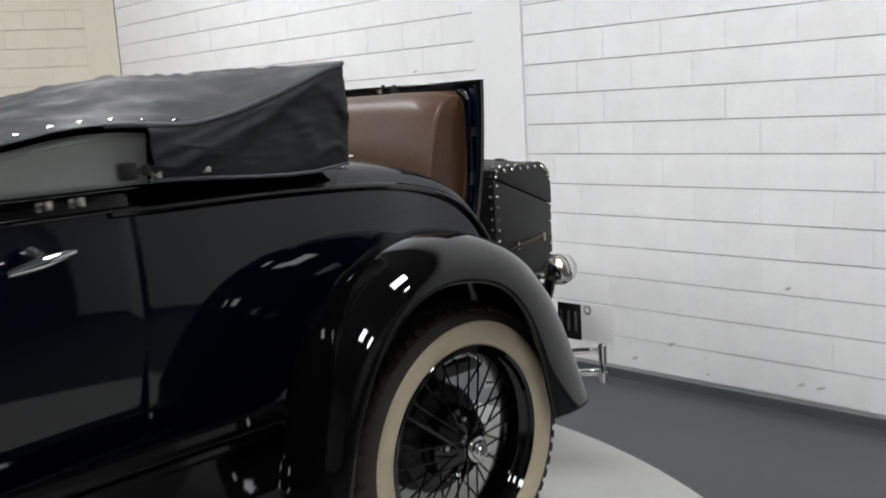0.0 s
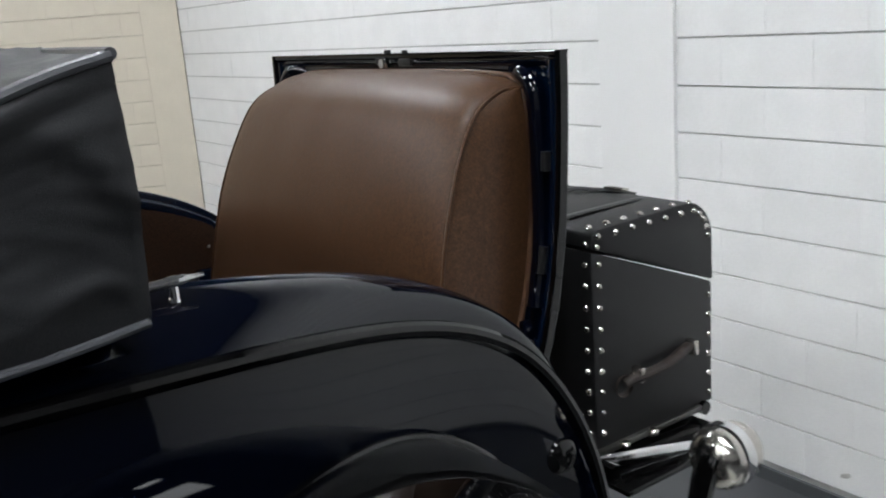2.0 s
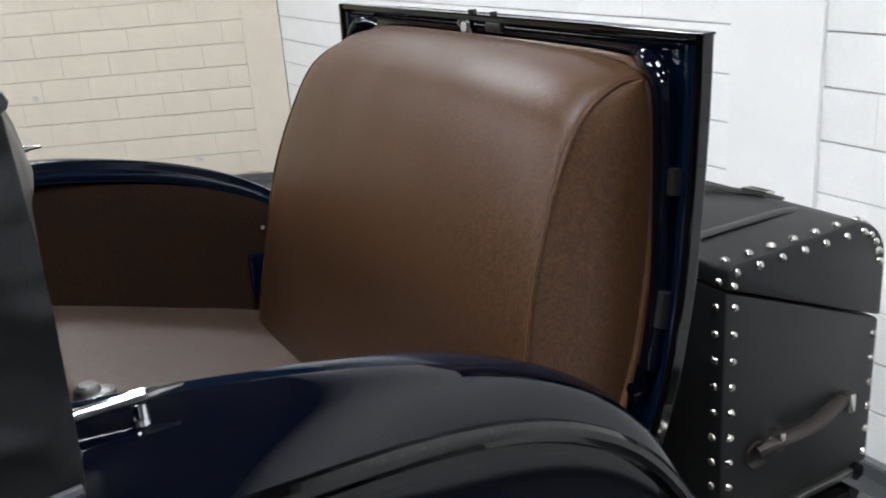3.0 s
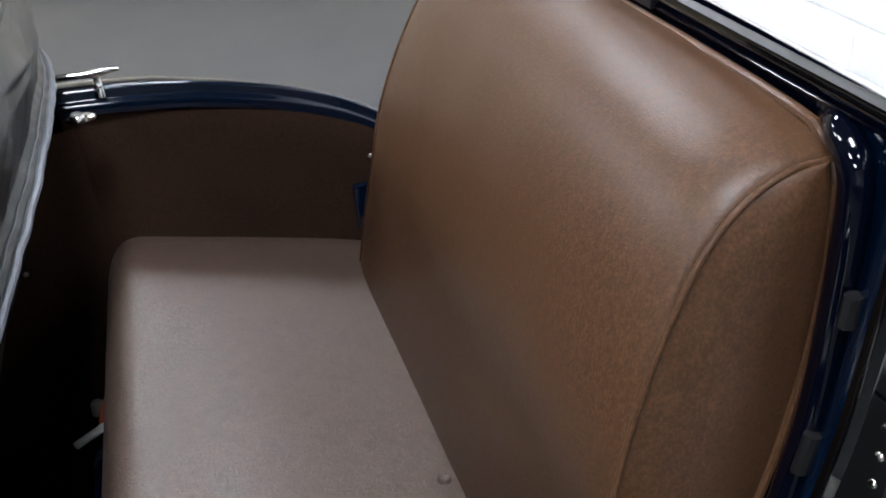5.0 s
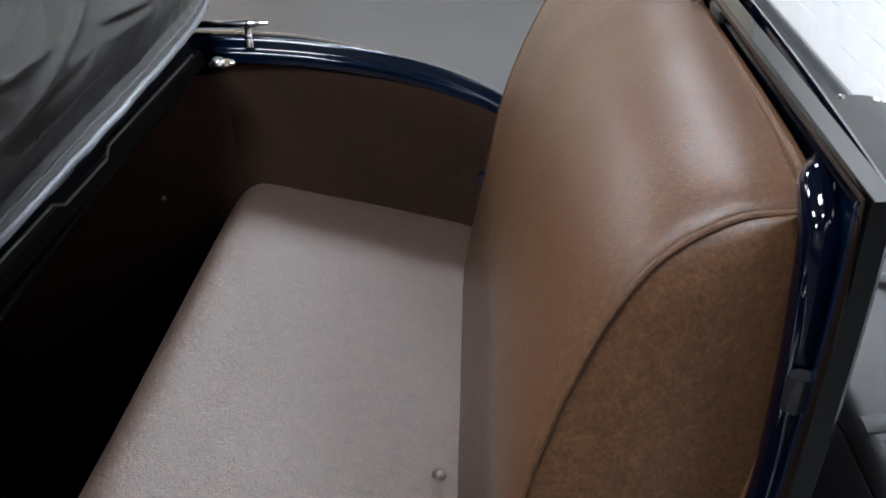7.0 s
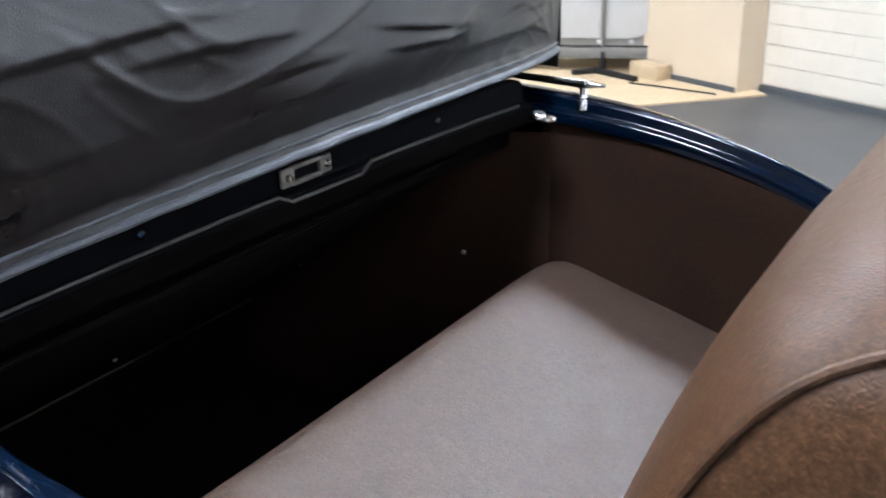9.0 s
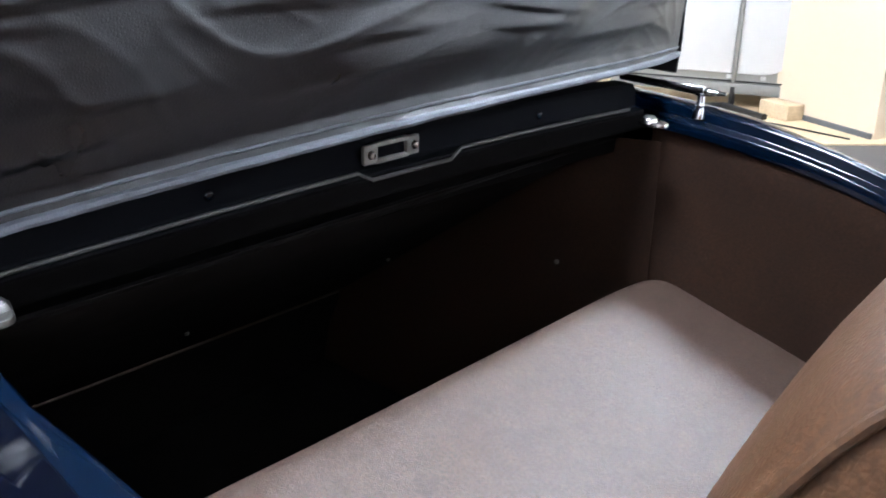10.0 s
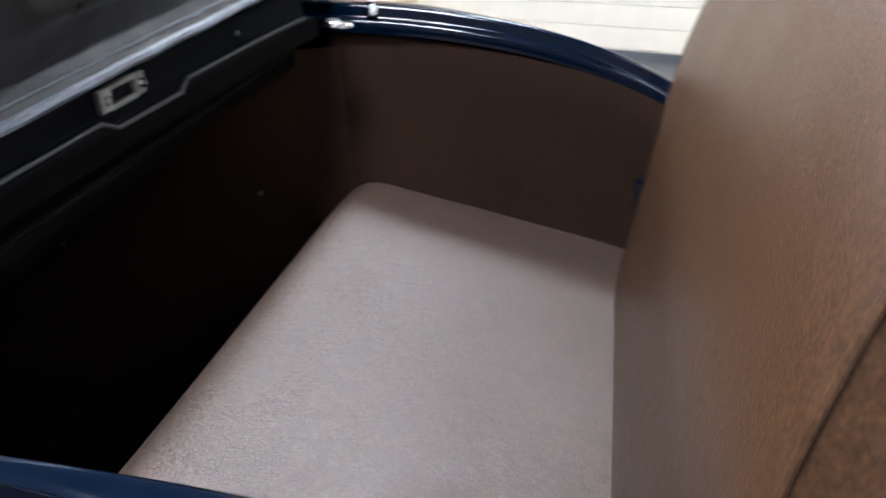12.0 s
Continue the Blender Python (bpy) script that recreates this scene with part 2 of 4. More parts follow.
def joined(*parts):
    whole = bmesh.new()
    for bm in parts:
        me = bpy.data.meshes.new("piece")
        bm.to_mesh(me)
        bm.free()
        whole.from_mesh(me)
        bpy.data.meshes.remove(me)
    return whole


def mirrored(bm):
    """The same mesh on the other side of the car."""
    both = bm.copy()
    bmesh.ops.scale(both, vec=(1, -1, 1), verts=both.verts)
    bmesh.ops.translate(both, vec=(0, 0.037, 0), verts=both.verts)
    bmesh.ops.reverse_faces(both, faces=both.faces)
    return both


def mesh_of(name, bm, material, sharp=35.0):
    me = bpy.data.meshes.new(name)
    bmesh.ops.recalc_face_normals(bm, faces=bm.faces)
    bm.to_mesh(me)
    bm.free()
    me.materials.append(material)
    me.polygons.foreach_set("use_smooth", [True] * len(me.polygons))
    if sharp:
        me.set_sharp_from_angle(angle=radians(sharp))
    return me


def part(name, bm, material, parent, label="", thick=0.0, smooth=0, sharp=35.0):
    """Links a mesh as one part under a thing or under another part. thick: the sheet's thickness."""
    ob = new(name, mesh_of(name, bm, material, sharp))
    ob.parent = parent
    if parent.parent is None:
        ob.matrix_parent_inverse = parent.matrix_basis.inverted()
    if smooth:
        mod = ob.modifiers.new("smooth", "SUBSURF")
        mod.levels = mod.render_levels = smooth
        mod.boundary_smooth = "PRESERVE_CORNERS"
    if thick:
        mod = ob.modifiers.new("thick", "SOLIDIFY")
        mod.thickness, mod.offset = thick, 0.0
        mod = ob.modifiers.new("normals", "WEIGHTED_NORMAL")
        mod.keep_sharp = True
    return tagged(ob, label)


def placed(name, mesh, m, parent, label=""):
    """A part on a shared mesh at the pose m."""
    ob = new(name, mesh)
    ob.parent = parent
    if parent.parent is None:
        ob.matrix_parent_inverse = parent.matrix_basis.inverted()
    ob.matrix_basis = m
    return tagged(ob, label)


def thing(name, x, y, z, label, category, group="", kind=""):
    ob = new(name)
    ob.empty_display_size = 0.1
    ob.matrix_basis = Matrix.Translation((x, y, z))
    return tagged(ob, label, category, group, kind)


# ---- setting ----
FLOOR_Z = -0.006
HIGH = 3.5
COURSE, LENGTH = 0.1271, 0.2650
COURSE_LOW = -0.0843  # foot of the lowest course, hidden by the floor
CORNER = Vector((1.671, 4.088, 0))
A_RIGHT = radians(89.55)
A_LEFT = radians(154.0)
right_way = Vector((-math.cos(A_RIGHT), -math.sin(A_RIGHT), 0))
left_way = Vector((math.cos(A_LEFT), math.sin(A_LEFT), 0))


def setting(name, bm, material, label, category, kind="structure"):
    return tagged(new(name, mesh_of(name, bm, material, 30)), label, category, kind=kind)


setting("floor", block(-1.5, 0.5, FLOOR_Z - 0.05, 16, 16, 0.1), FLOOR, "dark blue-grey coated showroom floor", "floor")
setting("turntable", lathe([(0.0, 0.018), (2.095, 0.018), (2.108, 0.015), (2.112, 0.010), (2.112, -0.0055), (0.0, -0.0055)], (-1.1, 0.08, 0), 160, "z"),
                    DISC, "round pale grey turntable under the car", "turntable")
setting("ceiling", block(-1.5, 0.5, HIGH + 0.06, 16, 16, 0.12), CEILING, "dark grey ceiling board with light panels", "ceiling")


def wall_box(start, way, back, length, low, high, thick, proud=0.0):
    """A standing slab whose seen face starts at start and runs along way; it lies thick behind that face."""
    bm = bmesh.new()
    bmesh.ops.create_cube(bm, size=1.0)
    m = Matrix(((way.x, back.x, 0, 0), (way.y, back.y, 0, 0), (0, 0, 1, 0), (0, 0, 0, 1)))
    bmesh.ops.scale(bm, vec=(length, thick + proud, high - low), verts=bm.verts)
    c = start + way * (length / 2) + back * ((thick - proud) / 2)
    bmesh.ops.transform(bm, matrix=Matrix.Translation((c.x, c.y, (low + high) / 2)) @ m, verts=bm.verts)
    return bm


right_back = Vector((-right_way.y, right_way.x, 0))
left_back = Vector((left_way.y, -left_way.x, 0))
PIL_FROM, PIL_TO = 3.419, 3.698
wall_right = setting("wall_right", wall_box(CORNER + right_back * 0.008, right_way, right_back, 9.0, FLOOR_Z, HIGH, 0.2), MORTAR,
                     "white painted concrete block wall with thin recessed joints", "wall")
wall_left = setting("wall_left", wall_box(CORNER + left_back * 0.008, left_way, left_back, 3.09, FLOOR_Z, HIGH, 0.2), WARM_CREAM_JOINT,
                    "painted concrete block wall, warm light in its cream colour, thin joints", "wall")
setting("pilaster_1", wall_box(CORNER + right_way * PIL_FROM, right_way, right_back, PIL_TO - PIL_FROM, FLOOR_Z, HIGH, 0.007, 0.012), PAINT,
        "smooth white painted pilaster in the block wall", "pilaster")
setting("pilaster_2", wall_box(CORNER, left_way, left_back, 0.208, FLOOR_Z, HIGH, 0.007, 0.012), WARM_CREAM,
        "smooth painted strip beside the wall corner, warm light in its cream colour", "pilaster")
setting("baseboard_1", wall_box(CORNER + right_way * 0.02, right_way, right_back, 8.9, FLOOR_Z, 0.030, 0.0, 0.012), PLINTH,
        "low dark grey plinth along the block wall", "baseboard")
setting("baseboard_2", wall_box(CORNER + left_way * 0.03, left_way, left_back, 3.05, FLOOR_Z, 0.034, 0.0, 0.020), PLINTH,
        "low dark grey plinth along the cream wall", "baseboard")
jog = CORNER + left_way * 3.09 - left_back * 0.22
setting("baseboard_3", wall_box(jog + left_way * 0.01, left_way, left_back, 0.95, FLOOR_Z, 0.040, 0.0, 0.018), PLINTH, "low dark grey plinth along the projecting wall", "baseboard")
setting("wall_jog", wall_box(jog, left_way, left_back, 1.0, FLOOR_Z, HIGH, 0.52), WARM_CREAM_WALL, "painted wall projecting beside the recess, warm light in its cream colour", "wall")
# plain walls that close the hall behind the camera
setting("wall_far", block(-5.2, 6.35, HIGH / 2, 5.2, 0.2, HIGH + 0.1), WARM_CREAM_WALL, "plain wall of the hall in the same warm-light cream", "wall")
setting("wall_front", block(-7.5, 0.5, HIGH / 2, 0.2, 12.0, HIGH + 0.1), GREY_WALL, "plain grey painted wall of the hall", "wall")
setting("wall_behind_low", block(-2.3, -5.0, 0.62, 10.5, 0.2, 1.32), DARK_WALL, "charcoal painted lower wall of the hall", "wall")
setting("wall_behind_high", block(-2.3, -5.01, 2.4, 10.5, 0.2, 2.24), GREY_WALL, "grey painted upper wall of the hall", "wall")


# ---- the car: a dark open roadster with a rumble seat ----
car = thing("roadster", 0, 0, 0, "dark navy vintage roadster with open rumble seat and covered roof", "car")


CY = 0.0185  # the car's middle plane


def belt_y(x):
    """How far the belt lies from y = 0 on the near side: the body narrows towards the tail."""
    return 0.452 + 0.066 / (1 + math.exp((x - 0.06) / 0.085)) + 0.055 * min(1.0, max(0.0, -0.35 - x))


BELT = spline([(x, 0, z) for x, z in ((-1.5, 1.03), (-1.0, 1.022), (-0.74, 1.013), (-0.6, 1.009), (-0.385, 1.007), (-0.2, 1.0), (-0.054, 0.991), (0.081, 0.973), (0.197, 0.946), (0.289, 0.906),
                                      (0.361, 0.847), (0.423, 0.753), (0.458, 0.65), (0.475, 0.55))], 90)
BELT[:, 1] = [-belt_y(x) for x in BELT[:, 0]]
OPEN = spline([(-0.43, -0.412, 1.058), (-0.28, -0.412, 1.058), (-0.13, -0.413, 1.055), (-0.06, -0.418, 1.047), (0.0, -0.423, 1.041), (0.085, -0.423, 1.025), (0.157, -0.426, 1.007), (0.224, -0.428, 0.982),
               (0.287, -0.428, 0.951), (0.344, -0.426, 0.910), (0.385, -0.424, 0.862), (0.415, -0.424, 0.80), (0.440, -0.424, 0.73), (0.460, -0.424, 0.64), (0.470, -0.424, 0.55)], 60)


def eased(line, passes=12):
    """The same line with small kinks taken out."""
    q = np.array(line)
    for _ in range(passes):
        q[1:-1] = 0.25 * q[:-2] + 0.5 * q[1:-1] + 0.25 * q[2:]
    return q


BELT, OPEN = eased(BELT), eased(OPEN)


def side_sheet(x0, x1, n, top):
    """The body's side between two stations, from the sill to the belt."""
    rows = []
    for x in np.linspace(x0, x1, n):
        zb = float(np.interp(x, BELT[:, 0], BELT[:, 2])) if top is None else top
        y = -belt_y(x)
        row = []
        for k in np.linspace(0, 1, 16):
            z = 0.50 + (zb - 0.50) * k
            row.append((x, y - 0.022 * math.sin(math.pi * min(1, k * 1.02)) ** 0.8 * (1 - max(0, x) * 1.2) + 0.03 * (1 - k) ** 2, z))
        rows.append(row)
    return grid(rows)


def even(curve, n):
    """The curve with n places at even steps along it."""
    run = np.r_[0, np.cumsum(np.linalg.norm(np.diff(curve, axis=0), axis=1))]
    at = np.linspace(0, run[-1], n)
    return np.stack([np.interp(at, run, curve[:, i]) for i in range(3)], 1)


def quarter_strip(drop, rise, shelf):
    """The crowned deck strip between the belt and the rumble opening, and the flange inside that."""
    rows, inner = [], []
    edge = eased(even(OPEN, 70)) + np.array((0, 0, -drop))
    belt = eased(even(BELT[BELT[:, 0] > -0.43], 70))
    for o, b in zip(edge, belt):
        out = np.array((0.35 * (b[0] > 0.2), -0.35, 1.0))
        crown = rise + (0.0 if shelf else 0.009 * min(1.0, max(0.0, (0.16 - o[0]) / 0.16)))
        rows.append([b * (1 - k) + o * k + out * crown * math.sin(math.pi * k) ** 0.9 for k in np.linspace(0, 1, 14)])
        w = 0.010 + 0.016 * min(1.0, max(0.0, o[0] / 0.14))
        wide_lip = ((0.0, 0.0), (w * 0.4, 0.002), (w * 0.8, 0.003), (w, 0.001), (w + 0.002, -0.004), (w + 0.002, -0.02), (w + 0.002, -0.032), (w + 0.001, -0.046))
        stepped = ((0.0, 0.0), (0.003, -0.001), (0.005, -0.004), (0.0055, -0.013), (0.008, -0.016), (0.013, -0.0175), (0.015, -0.020), (0.0155, -0.032))
        inner.append([o + np.array((0, dy, dz)) for dy, dz in (wide_lip if shelf else stepped)])
    return grid(rows), grid(inner)


for drop, rise, flip in ((0.0, 0.010, False), (-0.011, 0.013, True)):
    strip, flange = quarter_strip(drop, rise, not flip)
    if flip:
        strip, flange = mirrored(strip), mirrored(flange)
    panel = part("quarter_panel", strip, NAVY, car, "glossy dark navy deck strip beside the rumble opening", thick=0.002, smooth=2, sharp=0)
    part("opening_flange", flange, BLUE, panel, "deep blue rolled flange", thick=0.002, sharp=50)
rear_side = side_sheet(-0.7012, 0.475, 60, None)
rear_side_r = mirrored(rear_side)
part("body_side", rear_side, NAVY, car, "glossy near-black navy body side", thick=0.003)
part("body_side", rear_side_r, NAVY, car, "glossy near-black navy body side", thick=0.003)
door_sheet = side_sheet(-1.42, -0.7020, 24, None)
door_sheet_r = mirrored(door_sheet)
door = part("door", door_sheet, NAVY, car, "closed navy door with chrome handle", thick=0.003)
part("door", door_sheet_r, NAVY, car, "closed navy door", thick=0.003)
# belt moulding: a half-round bead
bead = tube([(x, y - 0.004, z) for x, y, z in BELT[BELT[:, 0] > -0.76]], 0.0105, 10)
bead_r = mirrored(bead)
part("belt_moulding", bead, BLACK, car, "black half-round belt moulding")
part("belt_moulding", bead_r, BLACK, car, "black half-round belt moulding")
for z, r in ((1.018, 0.005), (1.056, 0.004)):
    line = tube([(x, -belt_y(x) - 0.006 + (z > 1.03) * 0.006, z) for x in np.linspace(-1.42, -0.68, 20)], r, 8)
    line_r = mirrored(line)
    part("door_moulding", line, BLACK, car, "raised black moulding on the door top")
    part("door_moulding", line_r, BLACK, car, "raised black moulding on the door top")
# sill top over the door, and the deck under the folded roof
sill = grid([[(x, s * (belt_y(x) + 0.002), 1.012), (x, s * (belt_y(x) - 0.004), 1.045), (x, s * (belt_y(x) - 0.016), 1.064), (x, s * (belt_y(x) - 0.06), 1.072), (x, s * (belt_y(x) - 0.085), 1.06),
              (x, s * (belt_y(x) - 0.09), 0.95)] for x in np.linspace(-1.42, -0.70, 24) for s in (-1,)])
sill_r = mirrored(sill)
part("door_sill", sill, BLACK, car, "glossy black top edge of the cockpit side", thick=0.002)
part("door_sill", sill_r, BLACK, car, "glossy black top edge of the cockpit side", thick=0.002)
rows = []
for x in np.linspace(-0.66, -0.135, 20):
    by = belt_y(x)
    zb = float(np.interp(x, BELT[:, 0], BELT[:, 2]))
    half = [(x, -by * (1 - k) - 0.412 * k, zb - (0.006 if x > -0.44 else 0.0) + 0.040 * (1 - (1 - k) ** 4)) for k in np.linspace(0, 1, 10)]
    mid = [(-0.66 + (x + 0.66) * (0.466 + 0.087 * y - 0.11 * y * y) / 0.525, y, zb + 0.036 + 0.004 * (1 - (y / 0.44) ** 2)) for y in np.linspace(-0.41, 0.446, 15)[1:-1]]
    rows.append(half + mid + [(a, 2 * CY - b, c) for a, b, c in half[::-1]])
part("front_deck", grid(rows), BLACK, car, "black deck panel under the folded roof", thick=0.003)
# tail panel below the rumble lid, and the floor pan that closes the body
rows = []
for k in np.linspace(0, 1, 12):
    x, z = 0.425 + 0.04 * k ** 0.6, 0.78 - 0.25 * k
    rows.append([(x + 0.02 * (1 - ((y - CY) / 0.45) ** 2), y, z) for y in np.linspace(-0.448, 0.485, 16)])
part("tail_panel", grid(rows), NAVY, car, "navy tail panel below the rumble lid", thick=0.003)
part("floor_pan", block(-0.48, 0, 0.495, 1.9, 1.06, 0.02, 0.004), DULL_BLACK, car, "black floor pan")
part("firewall", block(-1.435, 0, 0.76, 0.02, 1.16, 0.5, 0.004), DULL_BLACK, car, "black panel closing the cockpit")
# sill mouldings and splash apron
for z, y, r in ((0.549, 0.592, 0.019), (0.510, 0.590, 0.014)):
    part("sill_moulding", tube([(x, -y, z) for x in np.linspace(-1.42, -0.40, 20)], r, 8), BLACK, car, "glossy black sill moulding")
part("splash_apron", grid([[(x, -0.570, 0.50), (x, -0.580, 0.46), (x, -0.606, 0.42), (x, -0.625, 0.395)] for x in np.linspace(-1.42, -0.38, 16)]), BLACK, car, "glossy black splash apron", thick=0.003)
part("running_board", block(-0.93, -0.728, 0.385, 1.0, 0.224, 0.028, 0.008), DULL_BLACK, car, "black ribbed running board")
part("frame_rail", block(-0.35, -0.36, 0.44, 2.1, 0.05, 0.09, 0.006), DULL_BLACK, car)
part("frame_rail", block(-0.35, 0.36, 0.44, 2.1, 0.05, 0.09, 0.006), DULL_BLACK, car)
part("rear_axle", tube([(0, y, 0.36) for y in np.linspace(-0.68, 0.68, 9)], 0.04, 14), DULL_BLACK, car, "black rear axle tube")
# door handle
hx, hz, hy = -0.907, 0.955, -0.610
part("door_handle", tube([(hx - 0.055 + 0.115 * k, hy - 0.012 + 0.006 * abs(k - 0.5), hz - 0.012 + 0.02 * k) for k in np.linspace(0, 1, 12)],
                                  [0.004 + 0.0075 * math.sin(math.pi * min(1, 0.12 + 0.8 * k)) for k in np.linspace(0, 1, 12)], 12), CHROME, door, "chrome lever handle")
part("handle_boss", tube([(hx, hy + 0.03, hz + 0.006), (hx, hy - 0.004, hz + 0.004), (hx, hy - 0.012, hz + 0.002)], [0.017, 0.014, 0.011], 16), CHROME, door, "round chrome handle base")
for x in (-0.862, -0.801):
    part("snap_stud", joined(lathe([(0.0, -0.008), (0.006, -0.007), (0.008, -0.003), (0.0085, 0.004)], (x, -belt_y(x) - 0.004, 1.040), 14),
                             block(x, -belt_y(x) - 0.001, 1.040, 0.03, 0.004, 0.018, 0.002)), NICKEL, car, "nickel snap plate on the cockpit side")

# rumble opening: front rail, weatherstrip, latch, side panels, bulkhead
def lean(y):
    """The rail sits a little lower on the near side."""
    return 0.0105 + 0.030 * y - 0.092 * y * y


def bow(y):
    return -0.172 + 0.087 * y - 0.11 * y * y


ys = np.linspace(-0.412, 0.446, 31)
rail = [[(bow(y) + o, y, z + lean(y)) for o, z in ((-0.03, 1.072), (-0.004, 1.071), (0.0, 1.066), (0.003, 1.046), (0.006, 1.043), (0.018, 1.042), (0.0195, 1.0405))] for y in ys]
front_rail = part("front_rail", grid(rail), RAIL, car, "dark front rail of the rumble opening", thick=0.002, sharp=40)


def dip(y):
    return 0.008 if -0.024 < y < 0.087 else 0.0


strip_y = [-0.41, -0.3, -0.2, -0.1, -0.032, -0.018, 0.0, 0.04, 0.081, 0.100, 0.16, 0.25, 0.33, 0.405]
part("weatherstrip", tube([(bow(y) + 0.018 + dip(y) * 0.45, y, 1.0460 - dip(y) + lean(y)) for y in strip_y], 0.0019, 6), RUBBER_GREY, front_rail, "thin grey weatherstrip with a step round the latch")
part("ledge", grid([[(bow(y) + o, y, z + lean(y)) for o, z in ((0.0195, 1.0405), (0.0215, 1.037), (0.022, 1.024), (0.020, 1.020), (-0.01, 1.012), (-0.012, 0.985))] for y in ys]), LEDGE, car, "black lower ledge of the front rail", thick=0.002)
LY, LZ = 0.019, 1.0675
part("latch_plate", joined(block(bow(LY) + 0.005, LY, LZ + 0.0080, 0.006, 0.044, 0.0045, 0.0015), block(bow(LY) + 0.005, LY, LZ - 0.0080, 0.006, 0.044, 0.0045, 0.0015),
                                   block(bow(LY) + 0.005, LY - 0.028, LZ, 0.006, 0.019, 0.0195, 0.003), block(bow(LY) + 0.005, LY + 0.028, LZ, 0.006, 0.019, 0.0195, 0.003)),
             LATCH, front_rail, "worn nickel latch plate with a slot")
screw_mesh = mesh_of("screw", lathe([(0.0, 0.004), (0.003, 0.0036), (0.0042, 0.0016), (0.0046, 0.0)], (0, 0, 0), 12, "x"), NICKEL)
for y in (LY - 0.029, LY + 0.029):
    placed("screw", screw_mesh, Matrix.Translation((bow(LY) + 0.008, y, LZ)), front_rail)


def oval_plate(x, y, z, a, b, thick):
    """A flat oval with a rounded edge."""
    bm = lathe([(0.0, thick), (0.86, thick), (0.96, thick * 0.8), (1.0, thick * 0.35), (1.0, 0.0), (0.0, 0.0)], (0, 0, 0), 28, "z")
    bmesh.ops.transform(bm, matrix=Matrix.Translation((x, y, z)) @ Matrix.Diagonal((a, b, 1, 1)), verts=bm.verts)
    return bm


for s in (-1, 1):
    px, py, pz = (-0.114, -0.377, 1.046) if s < 0 else (-0.095, 0.381, 1.048)
    cup = part("corner_bracket", joined(lathe([(0.0, 0.006), (0.008, 0.006), (0.0095, 0.0045), (0.0105, 0.0), (0.0, 0.0)], (px, py, pz), 20, "z"),
                                        oval_plate(px + 0.004, py + s * 0.003, pz - 0.003, 0.019 if s > 0 else 0.016, 0.012, 0.005)), NICKEL if s > 0 else STEEL, car, "polished corner bracket with rubber buffer")
    part("buffer", lathe([(0.0, 0.0085), (0.006, 0.008), (0.0075, 0.006), (0.0, 0.006)], (px, py, pz), 16, "z"), STEEL, cup, "round grey buffer")
    # chrome T-shaped roof rest on the deck
    tx, ty, tz = (-0.090, -0.443, 1.036) if s < 0 else (-0.066, 0.447, 1.056)
    rise = -0.0065 if s < 0 else 0.0105
    rest = part("roof_rest", tube([(tx, ty, tz - 0.008), (tx, ty, tz + 0.001), (tx + 0.001, ty, tz + 0.004), (tx + 0.001, ty, 1.070 + rise)], [0.008, 0.007, 0.0046, 0.0046], 14), CHROME, car, "chrome T-shaped roof rest")
    part("rest_collar", joined(lathe([(0.0, 0.004), (0.005, 0.0035), (0.0064, 0.0), (0.005, -0.0035), (0.0, -0.004)], (tx, ty, tz + 0.008), 16, "z"), lathe([(0.004, 0.006), (0.0062, 0.005), (0.0062, -0.005), (0.004, -0.006)], (tx, ty, 1.070 + rise), 16, "x")), CHROME, rest, "chrome ball and ring")
    part("rest_arm", tube([(tx - 0.11, ty, 1.070 + rise * 1.4), (tx - 0.05, ty, 1.070 + rise * 1.2), (tx, ty, 1.070 + rise), (tx + 0.012, ty, 1.0703 + rise), (tx + 0.016, ty, 1.0704 + rise), (tx + 0.032, ty, 1.0705 + rise)],
                          [0.0045, 0.005, 0.0053, 0.005, 0.0034, 0.0022], 12), CHROME, rest, "chrome arm")
    # inner side panel
    ridge = spline([(-0.125, 0, 1.030), (-0.03, 0, 1.018), (0.08, 0, 1.0), (0.16, 0, 0.980), (0.23, 0, 0.956), (0.30, 0, 0.92), (0.35, 0, 0.87), (0.40, 0, 0.77)], 26)
    rows = [[(x, CY + s * (0.431 + 0.012 * k), z * (1 - k) + 0.56 * k) for k in np.linspace(0, 1, 10)] for x, _, z in ridge]
    part("side_panel", grid(rows), BOARD, car, "dark brown fibre side panel", thick=0.004)
    rows = [[(x, CY + s * (0.380 + 0.0503 * min(1.0, max(0.0, (x + 0.24) / 0.12))), z) for z in np.linspace(0.5, 1.01, 8)] for x in np.linspace(-0.74, -0.112, 14)]
    part("foot_panel", grid(rows), BOARD, car, "dark brown fibre panel beside the rumble footwell", thick=0.004)
bulk = [[(-0.165 - 0.4825 * k, y, 1.012 - 0.338 * k) for k in np.linspace(0, 1, 8)] for y in np.linspace(-0.41, 0.445, 12)]
part("bulkhead", grid(bulk), FELT, car, "black sloping bulkhead board", thick=0.006)
part("toe_board", grid([[(-0.657, y, 0.668), (-0.664, y, 0.64), (-0.685, y, 0.60), (-0.70, y, 0.54), (-0.70, y, 0.51)] for y in np.linspace(-0.41, 0.445, 8)]), FELT, car, "black carpet in the footwell", thick=0.004)
part("carpet_edge", tube([(-0.652, y, 0.6665) for y in np.linspace(-0.36, 0.39, 8)], 0.003, 6), BRASS, car, "thin brass-coloured carpet edge strip")
part("footwell_floor", block(-0.40, CY, 0.512, 0.62, 0.82, 0.012, 0.003), FELT, car, "black footwell carpet")
